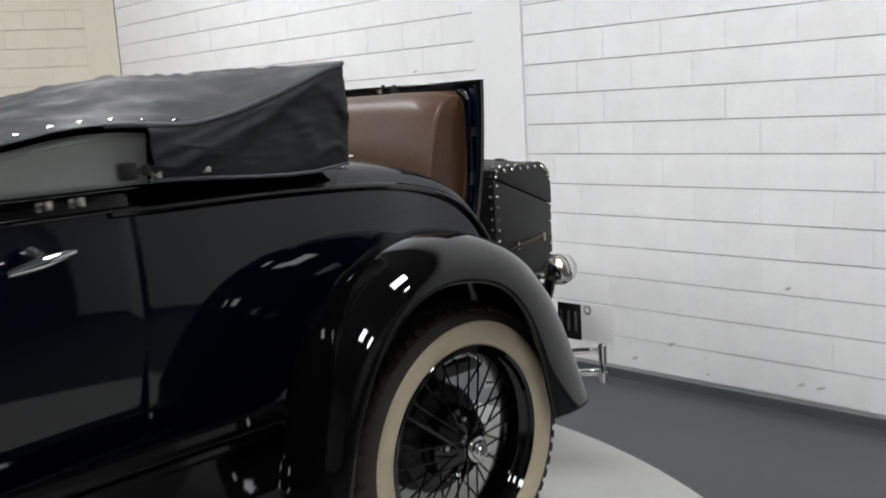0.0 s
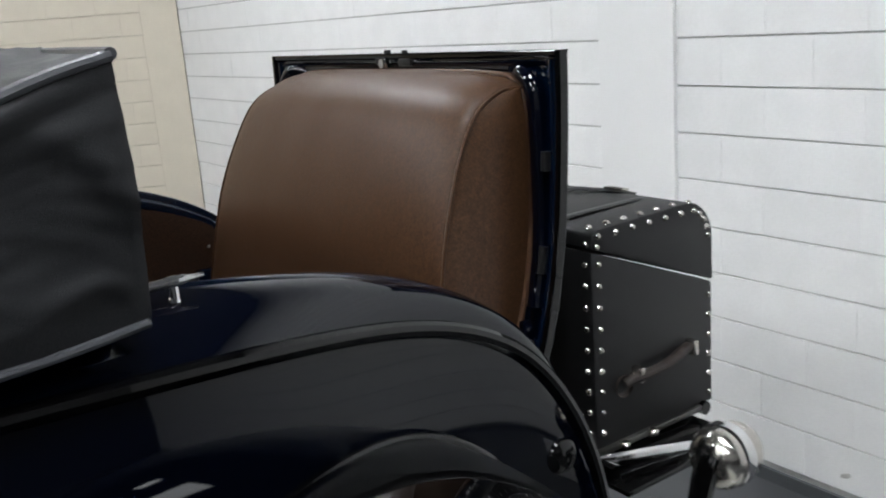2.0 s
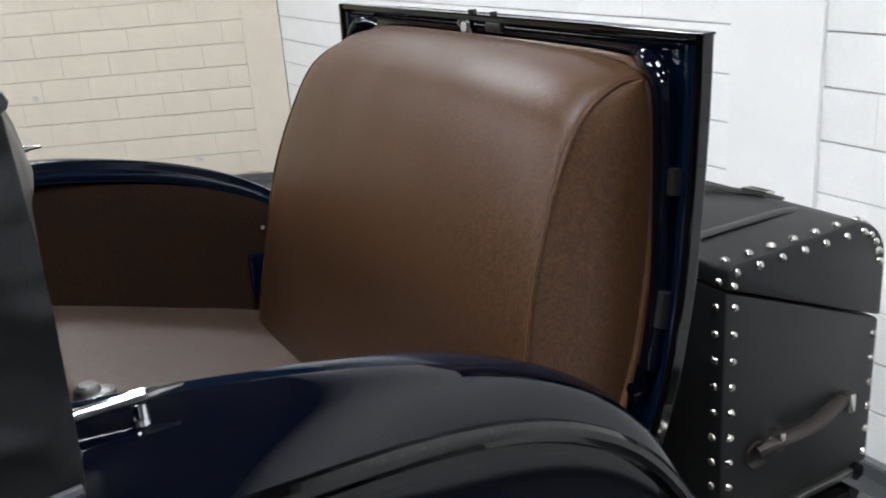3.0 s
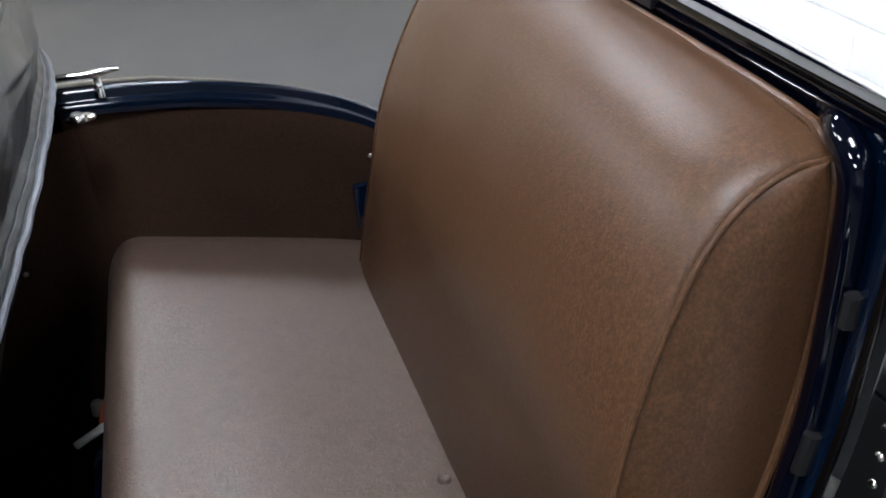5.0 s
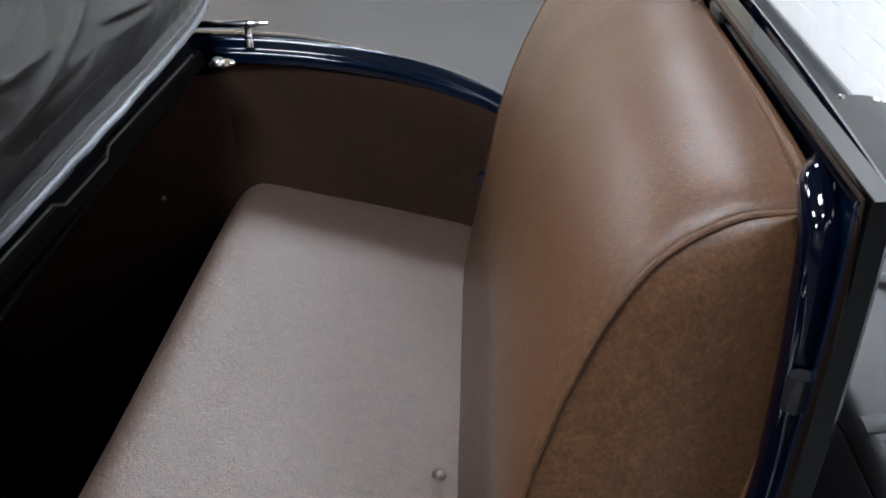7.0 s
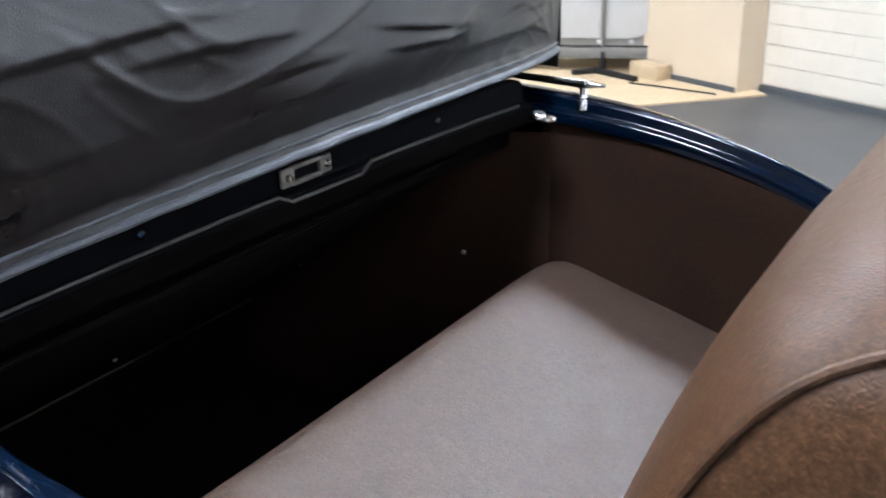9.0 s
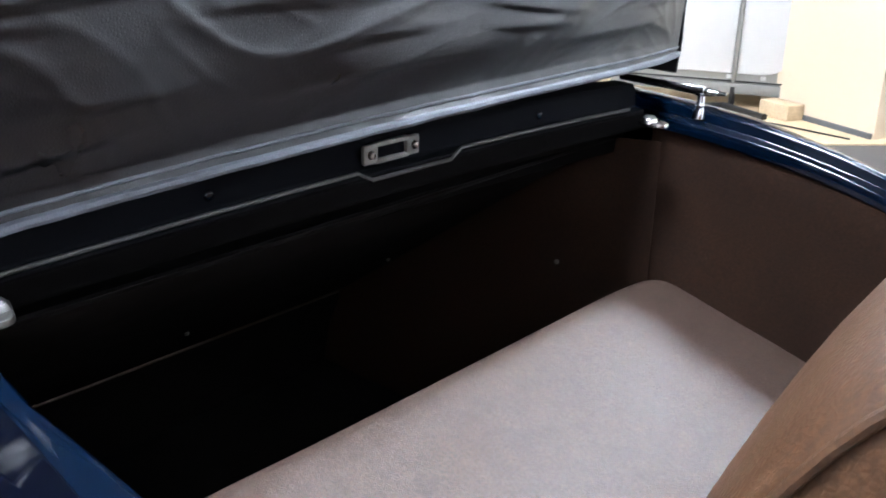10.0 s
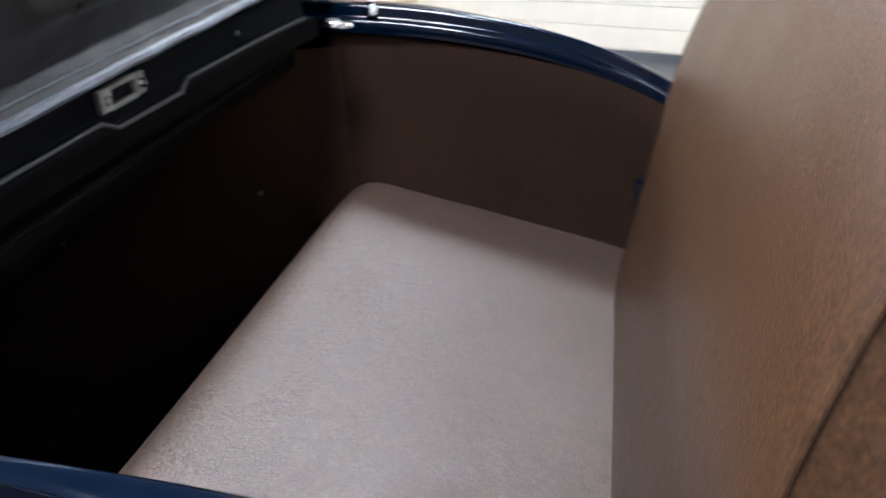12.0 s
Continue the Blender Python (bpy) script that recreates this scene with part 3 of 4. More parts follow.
bolt_mesh = mesh_of("bolt", lathe([(0.0, 0.0034), (0.002, 0.003), (0.0032, 0.0014), (0.0036, 0.0), (0.0018, -0.001), (0.0018, -0.006)], (0, 0, 0), 10, "x"), LATCH)
dark_screw = mesh_of("screw", lathe([(0.0, 0.0025), (0.003, 0.0022), (0.0045, 0.0012), (0.005, 0.0)], (0, 0, 0), 10, "x"), BLUE)
placed("bolt", bolt_mesh, Matrix.Translation((-0.224, 0.401, 0.832)) @ Matrix.Rotation(radians(-75), 4, "Z"), car, "small bright bolt head")
for y in (-0.012, 0.342):
    placed("bolt", bolt_mesh, Matrix.Translation((-0.4875, y, 0.7810)) @ Matrix.Rotation(radians(55), 4, "Y"), car, "small bright bolt head")
for x, y, z in ((0.036, 0.4555, 1.024), (0.16, 0.4575, 0.997), (0.27, 0.460, 0.951)):
    placed("screw", dark_screw, Matrix.Translation((x, y, z)) @ Matrix.Rotation(radians(-90), 4, "Z"), car)
for y in (-0.345, -0.17, 0.24):
    placed("screw", dark_screw, Matrix.Translation((bow(y) + 0.0035, y, 1.056 + lean(y))), front_rail)
for s in (-1, 1):
    placed("screw", bolt_mesh, Matrix.Translation((0.287, CY + s * 0.428, 0.880)) @ Matrix.Rotation(radians(-90 * s), 4, "Z"), car, "small bright screw")
    part("hinge_arm", block(0.275, CY + s * 0.425, 0.80, 0.045, 0.014, 0.075, 0.004), BLUE, car, "blue painted lid hinge arm")

# rumble lid: outer skin, edge flange, inner pressed frame
LID = spline([(0.479, 1.238), (0.477, 1.17), (0.472, 1.09), (0.464, 1.0), (0.453, 0.935), (0.440, 0.88), (0.426, 0.835), (0.406, 0.79)], 24)


def across(offset, drop, y):
    """The lid's line at a depth in front of its skin."""
    return [(x - offset, y, z - drop) for x, z in LID]


lid = part("rumble_lid", grid([[(x + 0.012 * (1 - (y / 0.412) ** 2), y, z) for x, z in LID] for y in np.linspace(-0.412, 0.412, 21)]), NAVY, car, "open navy rumble seat lid standing upright", thick=0.003)
lid.matrix_basis = Matrix.Translation((0.004, CY, 0)) @ Matrix.Diagonal((1, 1.015, 1, 1))
for s in (-1, 1):
    rows = [across(o, 0, s * y) for o, y in ((0.0, 0.411), (0.001, 0.4135), (0.013, 0.4135), (0.0145, 0.411), (0.0145, 0.405), (0.012, 0.403), (0.006, 0.402))]
    part("side_flange", grid(rows), BLACK, lid, "black edge flange", sharp=40)
    rows = [across(o, 0.012, s * y) for o, y in ((0.004, 0.401), (0.009, 0.398), (0.011, 0.393), (0.010, 0.386), (0.006, 0.382), (0.0045, 0.372), (0.0045, 0.33), (0.0045, 0.30))]
    part("inner_frame", grid(rows), BLUE, lid, "blue pressed inner frame", sharp=50)
    for z0, z1 in ((0.93, 0.985), (1.06, 1.105)):
        pts = [(x - 0.014, s * 0.386, z) for x, z in LID if z0 <= z <= z1]
        part("buffer_block", tube(pts, 0.008, 8, squash=0.8), DULL_BLACK, lid, "dark rubber buffer")
top_rows = [[(0.480 - o, y, 1.238 + d) for y in np.linspace(-0.4135, 0.4135, 24)] for o, d in ((-0.002, -0.002), (0.0, 0.0005), (0.012, 0.0005), (0.0135, -0.002), (0.0135, -0.007), (0.011, -0.009), (0.004, -0.010))]
part("top_flange", grid(top_rows), BLACK, lid, "black top flange", sharp=40)
top_frame = [[(0.480 - o, y, 1.238 - d) for y in np.linspace(-0.385, 0.385, 20)] for o, d in ((0.000, 0.013), (0.008, 0.0145), (0.010, 0.017), (0.009, 0.0195), (0.004, 0.021), (0.003, 0.05))]
part("top_frame", grid(top_frame), NAVY, lid, "dark pressed top frame", sharp=50)
for s in (-1, 1):
    part("corner_bead", tube(spline([(0.483, s * 0.285, 1.203), (0.476, s * 0.314, 1.2105), (0.468, s * 0.338, 1.208), (0.465, s * 0.358, 1.192), (0.464, s * 0.365, 1.16), (0.463, s * 0.367, 1.08), (0.455, s * 0.372, 0.98), (0.432, s * 0.380, 0.89)], 40), [0.0125 * min(1.0, 0.25 + i / 14) for i in range(40)], 14), NAVY, lid, "dark navy rounded inner frame bead")
part("lid_knob", joined(tube([(0.476, 0, 1.221), (0.464, 0, 1.223), (0.457, 0, 1.223)], [0.005, 0.006, 0.0075], 14), tube([(0.466, 0.0, 1.230), (0.462, -0.007, 1.223), (0.466, -0.004, 1.217)], 0.0038, 8)), CHROME, lid, "small chrome latch knob")
part("latch_bracket", block(0.470, -0.055, 1.224, 0.010, 0.035, 0.012, 0.003), DULL_BLACK, lid, "black latch bracket")
part("latch_bracket", block(0.470, 0.02, 1.226, 0.010, 0.02, 0.010, 0.003), DULL_BLACK, lid, "black latch bracket")
part("latch_pin", tube([(0.472, 0.0, 1.234), (0.472, 0.0, 1.244)], 0.006, 8), DULL_BLACK, lid, "black latch pin")
part("latch_pin", tube([(0.472, -0.05, 1.234), (0.472, -0.05, 1.243)], 0.005, 8), DULL_BLACK, lid, "black latch pin")

part("lid_hinge", joined(block(0.430, -0.353, 0.859, 0.026, 0.012, 0.020, 0.004), tube([(0.428, -0.366, 0.853), (0.428, -0.340, 0.853)], 0.009, 12), block(0.436, -0.366, 0.872, 0.016, 0.008, 0.030, 0.003),
                         tube([(0.418, -0.353, 0.866), (0.424, -0.353, 0.864)], 0.005, 8)), NAVY, car, "small dark blue hinge bracket at the lid's foot")
# seat back on the lid
SEAM = spline([(0.231, 0.705), (0.252, 0.805), (0.276, 0.905), (0.298, 0.999), (0.333, 1.088), (0.374, 1.156), (0.425, 1.186), (0.469, 1.190)], 34)


def seam_y(z):
    """Half the width between the side seams: it grows downwards."""
    return float(np.interp(z, (0.7, 0.9, 1.0, 1.09, 1.156, 1.19), (0.365, 0.363, 0.353, 0.340, 0.332, 0.323)))


def wider(y):
    """The backrest lies about the car's middle plane."""
    return y * 1.030 if y > 0 else y


def bulge(k, y):
    """How far the face stands in front of its side seam."""
    u = y / 0.312
    across_ = max(0.0, 1 - abs(u) ** (3.3 if y < 0 else 6.0))
    upper = min(1.0, max(0.0, (k - 0.1) / 0.32)) * (1 - 0.6 * max(0.0, (k - 0.78) / 0.22))
    return (0.038 + 0.011 * u - upper * (0.012 + 0.025 * u) + 0.010 * math.exp(-((k - 0.3) / 0.14) ** 2) * max(0.0, min(1.0, 0.4 - u))) * across_ ** 0.55 * math.sin(math.pi * min(0.93, 0.30 + 0.9 * (1 - k)))


rows = []
for y in 0.312 * np.sin(np.linspace(-1, 1, 61) * math.pi / 2):
    row = []
    for i, (x, z) in enumerate(SEAM):
        k = i / (len(SEAM) - 1)
        tx, tz = SEAM[min(i + 1, len(SEAM) - 1)] - SEAM[max(i - 1, 0)]
        l = math.hypot(tx, tz)
        b = bulge(k, y)
        w = 0.0022 * noise.noise((y * 9, z * 7, 3)) * min(1, b * 30)
        row.append((x - tz / l * (b + w), wider(y) * seam_y(z) / 0.312, z + tx / l * (b + w) * 0.85))
    rows.append(row)
seat_back = part("seat_back", grid(rows), LEATHER, car, "brown leather rumble seat backrest", sharp=0)
EDGE = spline([(0.349, 0.368, 0.702), (0.393, 0.354, 0.804), (0.437, 0.343, 0.902), (0.463, 0.335, 1.006), (0.470, 0.333, 1.089), (0.469, 0.332, 1.150), (0.469, 0.326, 1.178), (0.471, 0.313, 1.194)], 34)


for s in (-1, 1):
    rows = []
    for i, (x, z) in enumerate(SEAM):
        a, b = np.array((x, wider(s * seam_y(z)), z)), np.array((EDGE[i][0], s * EDGE[i][1] + 0.014 * (s > 0), EDGE[i][2]))
        rows.append([a * (1 - k) + b * k + np.array((0, s * 0.008 * math.sin(math.pi * k), 0)) for k in np.linspace(0, 1, 9)])
    part("side_gusset", grid(rows), LEATHER, seat_back, "brown leather side gusset", sharp=0)
    part("piping", tube([(x - 0.0008, wider(s * (seam_y(z) + 0.0015)), z) for x, z in SEAM], 0.0026, 8), LEATHER, seat_back, "brown leather piping")
edge_line = [(x, -y, z) for x, y, z in EDGE] + [(0.471, y, 1.202 + 0.007 * (1 - (y / 0.305) ** 4) ** 0.6) for y in np.linspace(-0.295, 0.303, 31)] + [(x, y + 0.014, z) for x, y, z in EDGE[::-1]]
part("piping", tube(edge_line, 0.0052, 10), LEATHER, seat_back, "brown leather edge piping")
part("back_board", grid([[(0.462, y, 0.70 + 0.49 * k) for k in np.linspace(0, 1, 6)] for y in np.linspace(-0.30, 0.30, 8)]), FELT, seat_back, "black backing board", thick=0.004)

# seat cushion
bm = puffy(0.435, 0.93, 0.20, 0.060, 20)
for v in bm.verts:
    x, y, z = v.co
    k = (x + 0.2175) / 0.435
    top = max(0.0, z / 0.10)
    crown = top * (0.012 * (1 - (y / 0.465) ** 6) + 0.008 * math.sin(math.pi * k))
    w = top * 0.0035 * noise.noise((x * 8, y * 6, 1.7))
    near = min(1.0, max(0.0, (0.42 - y) / 0.87))
    v.co = (x + 0.0955 + 0.035 * max(0.0, 0.6 - top) * (k < 0.5) - 0.024 * near * (1 - k), y + 0.006, z + 0.741 + crown + w - top * 0.150 * max(0, k - 0.08))
cushion = part("seat_cushion", bm, LEATHER_SEAT, car, "worn brown leather rumble seat cushion", sharp=0, smooth=1)
part("cushion_button", lathe([(0.0, 0.006), (0.004, 0.0055), (0.007, 0.003), (0.008, 0.0)], (0.214, -0.119, 0.769), 16, "z"), LEATHER_SEAT, cushion, "small leather button")
part("seat_box", block(0.11, 0, 0.565, 0.38, 0.88, 0.14, 0.01), DULL_BLACK, car, "black seat base box")
battery = thing("battery", -0.135, 0.17, 0.518, "dark blue-black battery box below the seat cushion", "battery")
part("case", block(-0.135, 0.17, 0.583, 0.10, 0.28, 0.128, 0.008), BLUE, battery, "dark blue-black case")
part("hold_down", tube([(-0.203, 0.222, 0.660), (-0.165, 0.245, 0.662), (-0.11, 0.275, 0.660)], 0.0075, 8, squash=0.5), PLATE_WHITE, battery, "pale hold-down strip")
part("terminal", lathe([(0.0, 0.020), (0.007, 0.0195), (0.009, 0.016), (0.010, 0.0)], (-0.1745, 0.298, 0.646), 14, "z"), LATCH, battery, "grey lead terminal")
part("wire", tube(spline([(-0.170, 0.262, 0.652), (-0.163, 0.272, 0.672), (-0.150, 0.285, 0.682), (-0.125, 0.30, 0.668), (-0.10, 0.305, 0.640)], 16), 0.0042, 8), RED_WIRE, battery, "dull red insulated wire")

# rear fenders
LIP = spline([(-0.475, -0.835, 0.33), (-0.460, -0.838, 0.44), (-0.432, -0.84, 0.556), (-0.388, -0.84, 0.65), (-0.337, -0.84, 0.718), (-0.272, -0.84, 0.774), (-0.189, -0.84, 0.806), (-0.09, -0.84, 0.803),
              (0.0, -0.84, 0.783), (0.075, -0.838, 0.737), (0.13, -0.836, 0.665), (0.168, -0.835, 0.58), (0.198, -0.835, 0.46), (0.215, -0.835, 0.395)], 46)
CREST = spline([(-0.520, -0.70, 0.33), (-0.505, -0.70, 0.45), (-0.478, -0.70, 0.58), (-0.438, -0.70, 0.685), (-0.378, -0.70, 0.775), (-0.295, -0.70, 0.84), (-0.19, -0.70, 0.880), (-0.075, -0.70, 0.893),
                (0.045, -0.70, 0.876), (0.148, -0.70, 0.836), (0.24, -0.70, 0.766), (0.318, -0.70, 0.675), (0.388, -0.71, 0.53), (0.442, -0.73, 0.375)], 46)
ROOT = spline([(-0.43, -0.536, 0.33), (-0.405, -0.536, 0.45), (-0.372, -0.536, 0.57), (-0.326, -0.535, 0.662), (-0.266, -0.535, 0.724), (-0.182, -0.533, 0.783), (-0.09, -0.527, 0.823), (0, -0.514, 0.845),
               (0.09, -0.497, 0.85), (0.18, -0.483, 0.82), (0.25, -0.476, 0.765), (0.315, -0.473, 0.685), (0.37, -0.472, 0.55), (0.415, -0.471, 0.39)], 46)
LIP, CREST, ROOT = eased(LIP, 6), eased(CREST, 6), eased(ROOT, 6)
rows = []
for a, b, c in zip(ROOT, CREST, LIP):
    row = []
    for k in np.linspace(0, 1, 9)[:-1]:
        row.append(a * (1 - k) + b * k + (b - a) * np.array((1, 0, 1)) * 0.55 * (math.sin(k * math.pi / 2) - k) + np.array((0, 0, 0.012 * math.sin(math.pi * k))))
    for k in np.linspace(0, 1, 12):
        q = b + (c - b) * np.array((1 - math.cos(k * math.pi / 2), math.sin(k * math.pi / 2), 1 - math.cos(k * math.pi / 2)))
        row.append(q)
    inward = np.array((-0.05, 0.05, 0.36)) - c
    inward[1] = 0
    inward /= np.linalg.norm(inward)
    row += [c + inward * 0.008 + np.array((0, 0.002, 0)), c + inward * 0.011 + np.array((0, 0.008, 0)), c + inward * 0.006 + np.array((0, 0.014, 0))]
    rows.append(row)
fender_mesh = grid(rows)
fender_mesh_r = mirrored(fender_mesh)
part("rear_fender", fender_mesh, BLACK, car, "glossy black rounded rear fender", thick=0.003, smooth=2, sharp=0)
part("rear_fender", fender_mesh_r, BLACK, car, "glossy black rounded rear fender", thick=0.003, sharp=0)
welt = tube([(x, y - 0.006, z + 0.004) for x, y, z in ROOT], 0.0072, 10)
welt_r = mirrored(welt)
part("fender_welt", welt, BLACK, car, "black welt between fender and body")
part("fender_welt", welt_r, BLACK, car, "black welt between fender and body")

# wire wheels
WC = (0.0, -0.675, 0.362)


def make_wheel(side):
    c = (WC[0], side * 0.675, WC[2])
    o = side
    rim = part("wheel", lathe([(0.2402, o * 0.048), (0.2459, o * 0.056), (0.2497, o * 0.052), (0.2440, o * 0.044), (0.2316, o * 0.036), (0.2249, o * 0.012), (0.2211, 0.0), (0.2249, -o * 0.012), (0.2316, -o * 0.036),
                               (0.2459, -o * 0.052), (0.2382, -o * 0.056), (0.2154, -o * 0.03), (0.2116, 0.0), (0.2154, o * 0.03), (0.2287, o * 0.046), (0.2402, o * 0.048)], c, 72), BLACK, car, "black wire-spoke wheel with whitewall tyre")
    tyre = part("tyre", lathe([(0.2430, o * 0.046), (0.2516, o * 0.054), (0.2716, o * 0.062), (0.2907, o * 0.0635), (0.3097, o * 0.060), (0.3259, o * 0.053), (0.3355, o * 0.046), (0.3407, o * 0.03), (0.3431, 0),
                               (0.3407, -o * 0.03), (0.3355, -o * 0.046), (0.3259, -o * 0.053), (0.2907, -o * 0.0635), (0.2516, -o * 0.054), (0.2430, -o * 0.046)], c, 96), RUBBER, rim, "black tyre", sharp=0)
    part("whitewall", lathe([(0.2487, o * 0.0535), (0.2525, o * 0.0575), (0.2630, o * 0.0628), (0.2764, o * 0.0655), (0.2907, o * 0.0660), (0.3031, o * 0.0640), (0.3054, o * 0.0615)], c, 96), WHITEWALL, rim, "cream whitewall band", sharp=0)
    lugs = []
    for row, (y, r, tilt) in enumerate(((0.045, 0.336, 42), (0.022, 0.3435, 8), (0.0, 0.345, 0), (-0.022, 0.3435, -8), (-0.045, 0.336, -42))):
        for i in range(60):
            a = 2 * math.pi * (i + 0.5 * (row % 2)) / 60
            m = Matrix.Rotation(a, 4, "Y") @ Matrix.Translation((r, o * y, 0)) @ Matrix.Rotation(radians(tilt * o), 4, "Z") @ Matrix.Rotation(radians(18 if row % 2 else -12), 4, "X")
            lugs.append((m, (0.009, 0.018, 0.021)))
    bm = bmesh.new()
    for m, size in lugs:
        bmesh.ops.create_cube(bm, size=1.0, matrix=Matrix.Translation(c) @ m @ Matrix.Diagonal((*size, 1)))
    tread = part("tread", bm, RUBBER, tyre, "worn tread blocks")
    tagged(tread, kind="stuff")
    part("hub", lathe([(0.0, o * 0.07), (0.030, o * 0.068), (0.036, o * 0.055), (0.060, o * 0.040), (0.088, o * 0.022), (0.092, o * 0.012), (0.092, -o * 0.02), (0.0, -o * 0.02)], c, 40), BLACK, rim, "black hub shell")
    part("hub_cap", lathe([(0.0, o * 0.098), (0.012, o * 0.098), (0.014, o * 0.094), (0.021, o * 0.093), (0.024, o * 0.088), (0.0245, o * 0.084), (0.030, o * 0.083), (0.033, o * 0.078), (0.033, o * 0.066), (0.0, o * 0.066)], c, 40), CHROME, rim, "round chrome hub cap")
    part("brake_drum", lathe([(0.0, -o * 0.03), (0.0953, -o * 0.03), (0.1287, -o * 0.034), (0.1353, -o * 0.042), (0.1353, -o * 0.09), (0.1410, -o * 0.094), (0.1410, -o * 0.11), (0.0, -o * 0.11)], c, 48), DULL_BLACK, rim, "black brake drum")
    nut = mesh_of("lug_nut", lathe([(0.0, o * 0.016), (0.005, o * 0.015), (0.009, o * 0.008), (0.0095, 0.0)], (0, 0, 0), 12), CHROME)
    for i in range(5):
        a = 2 * math.pi * i / 5 + 0.4
        placed("lug_nut", nut, Matrix.Translation((c[0] + 0.070 * math.cos(a), c[1] + o * 0.034, c[2] + 0.070 * math.sin(a))), rim, "chrome lug nut")
    shapes = []
    for lean, out in ((0.42, 0.052), (-0.42, 0.052), (0.30, -0.012), (-0.30, -0.012)):
        a0 = (0.036 if out > 0 else 0.088)
        p0 = np.array((a0 * math.cos(lean), o * out, a0 * math.sin(lean)))
        p1 = np.array((0.219, o * (0.006 if out > 0 else -0.006), 0.0))
        shapes.append(mesh_of("spoke", tube([p0, p0 * 0.5 + p1 * 0.5, p1], 0.0027, 6), BLACK))
    for i in range(40):
        placed("spoke", shapes[i % 4], Matrix.Translation(c) @ Matrix.Rotation(2 * math.pi * i / 40, 4, "Y"), rim)
    return rim


make_wheel(-1)
make_wheel(1)

# folded roof under its cover
HEM = spline([(-1.12, 1.12), (-0.92, 1.154), (-0.82, 1.171), (-0.72, 1.175), (-0.61, 1.168), (-0.53, 1.172), (-0.42, 1.196), (-0.30, 1.232), (-0.20, 1.266), (-0.138, 1.281)], 60)
RIDGE = spline([(-1.12, 1.125), (-0.95, 1.165), (-0.75, 1.225), (-0.62, 1.262), (-0.5, 1.282), (-0.35, 1.286), (-0.138, 1.287)], 60)


def cover_y(x):
    return 0.572 - 0.054 * min(1, max(0, (x + 0.7) / 0.56)) ** 1.2


def ruffle(p, amount):
    """Creases of a loose sheet: broad swells, sharp ridges and short puckers."""
    q = (p[0] * 4.0 + 3, p[1] * 3.5, p[2] * 5.0)
    a = noise.noise(q)
    warp = noise.noise((p[0] * 3 + 7, p[1] * 3, p[2] * 3))
    ridge = 1 - min(1.0, abs(2.4 * noise.noise((p[0] * 6 + 1.2 * warp, p[1] * 2.2 + 0.6 * warp, p[2] * 10 + 2.4 * warp))))
    small = 1 - min(1.0, abs(2.4 * noise.noise((p[0] * 14, p[1] * 6 + 1.5 * warp, p[2] * 26 + 4 * warp))))
    return amount * (0.8 * a + 0.75 * (ridge ** 5 - 0.15) + 0.28 * (small ** 4 - 0.2))


def side_hem(x):
    """Height of the cover's lower edge: it sags towards the rear corner."""
    f = min(1.0, max(0.0, (x + 0.668) / 0.53))
    return 1.066 - 0.012 * f - 0.013 * math.sin(math.pi * f ** 1.7)


xs = HEM[:, 0]
ridge_z = np.interp(xs, RIDGE[:, 0], RIDGE[:, 1])
rows = []
for x, zh, zr in zip(xs, HEM[:, 1], ridge_z):
    row = []
    for k in np.linspace(-1, 1, 49):
        y = k * cover_y(x)
        z = zh + (zr - zh) * (1 - abs(k) ** 2.2)
        row.append((x, y, z + ruffle((x, y, z), 0.010) * min(1, (1 - abs(k)) * 6)))
    rows.append(row)
roof_top = grid(rows)
sides = []
for s in (-1, 1):
    rows = []
    for x, zh in zip(xs, HEM[:, 1]):
        if x < -0.668:
            continue
        low = side_hem(x) if s < 0 else 1.085
        f = (x + 0.668) / 0.53
        row = []
        for k in np.linspace(0, 1, 44):
            z = zh * (1 - k) + low * k
            y = s * (cover_y(x) + (0.010 - 0.010 * max(0.0, f) ** 3) * math.sin(math.pi * k))
            fold = 0.0
            for at, slope, size in ((1.085, 0.42, 0.007), (1.13, 0.30, 0.005), (1.045, 0.55, 0.006), (1.16, 0.16, 0.005)):
                d = (z - at - slope * (x + 0.60)) / 0.010
                fold += size * math.exp(-d * d if d < 0 else -d * 0.5)
            swell = 0.003 * math.sin(math.pi * k) ** 1.2 * max(0.0, (f - 0.75) / 0.25) ** 2
            row.append((x + swell, y + s * (ruffle((x, y, z), 0.011) + fold) * math.sin(math.pi * k) ** 0.5, z))
        rows.append(row)
    sides.append(grid(rows))
rows = []
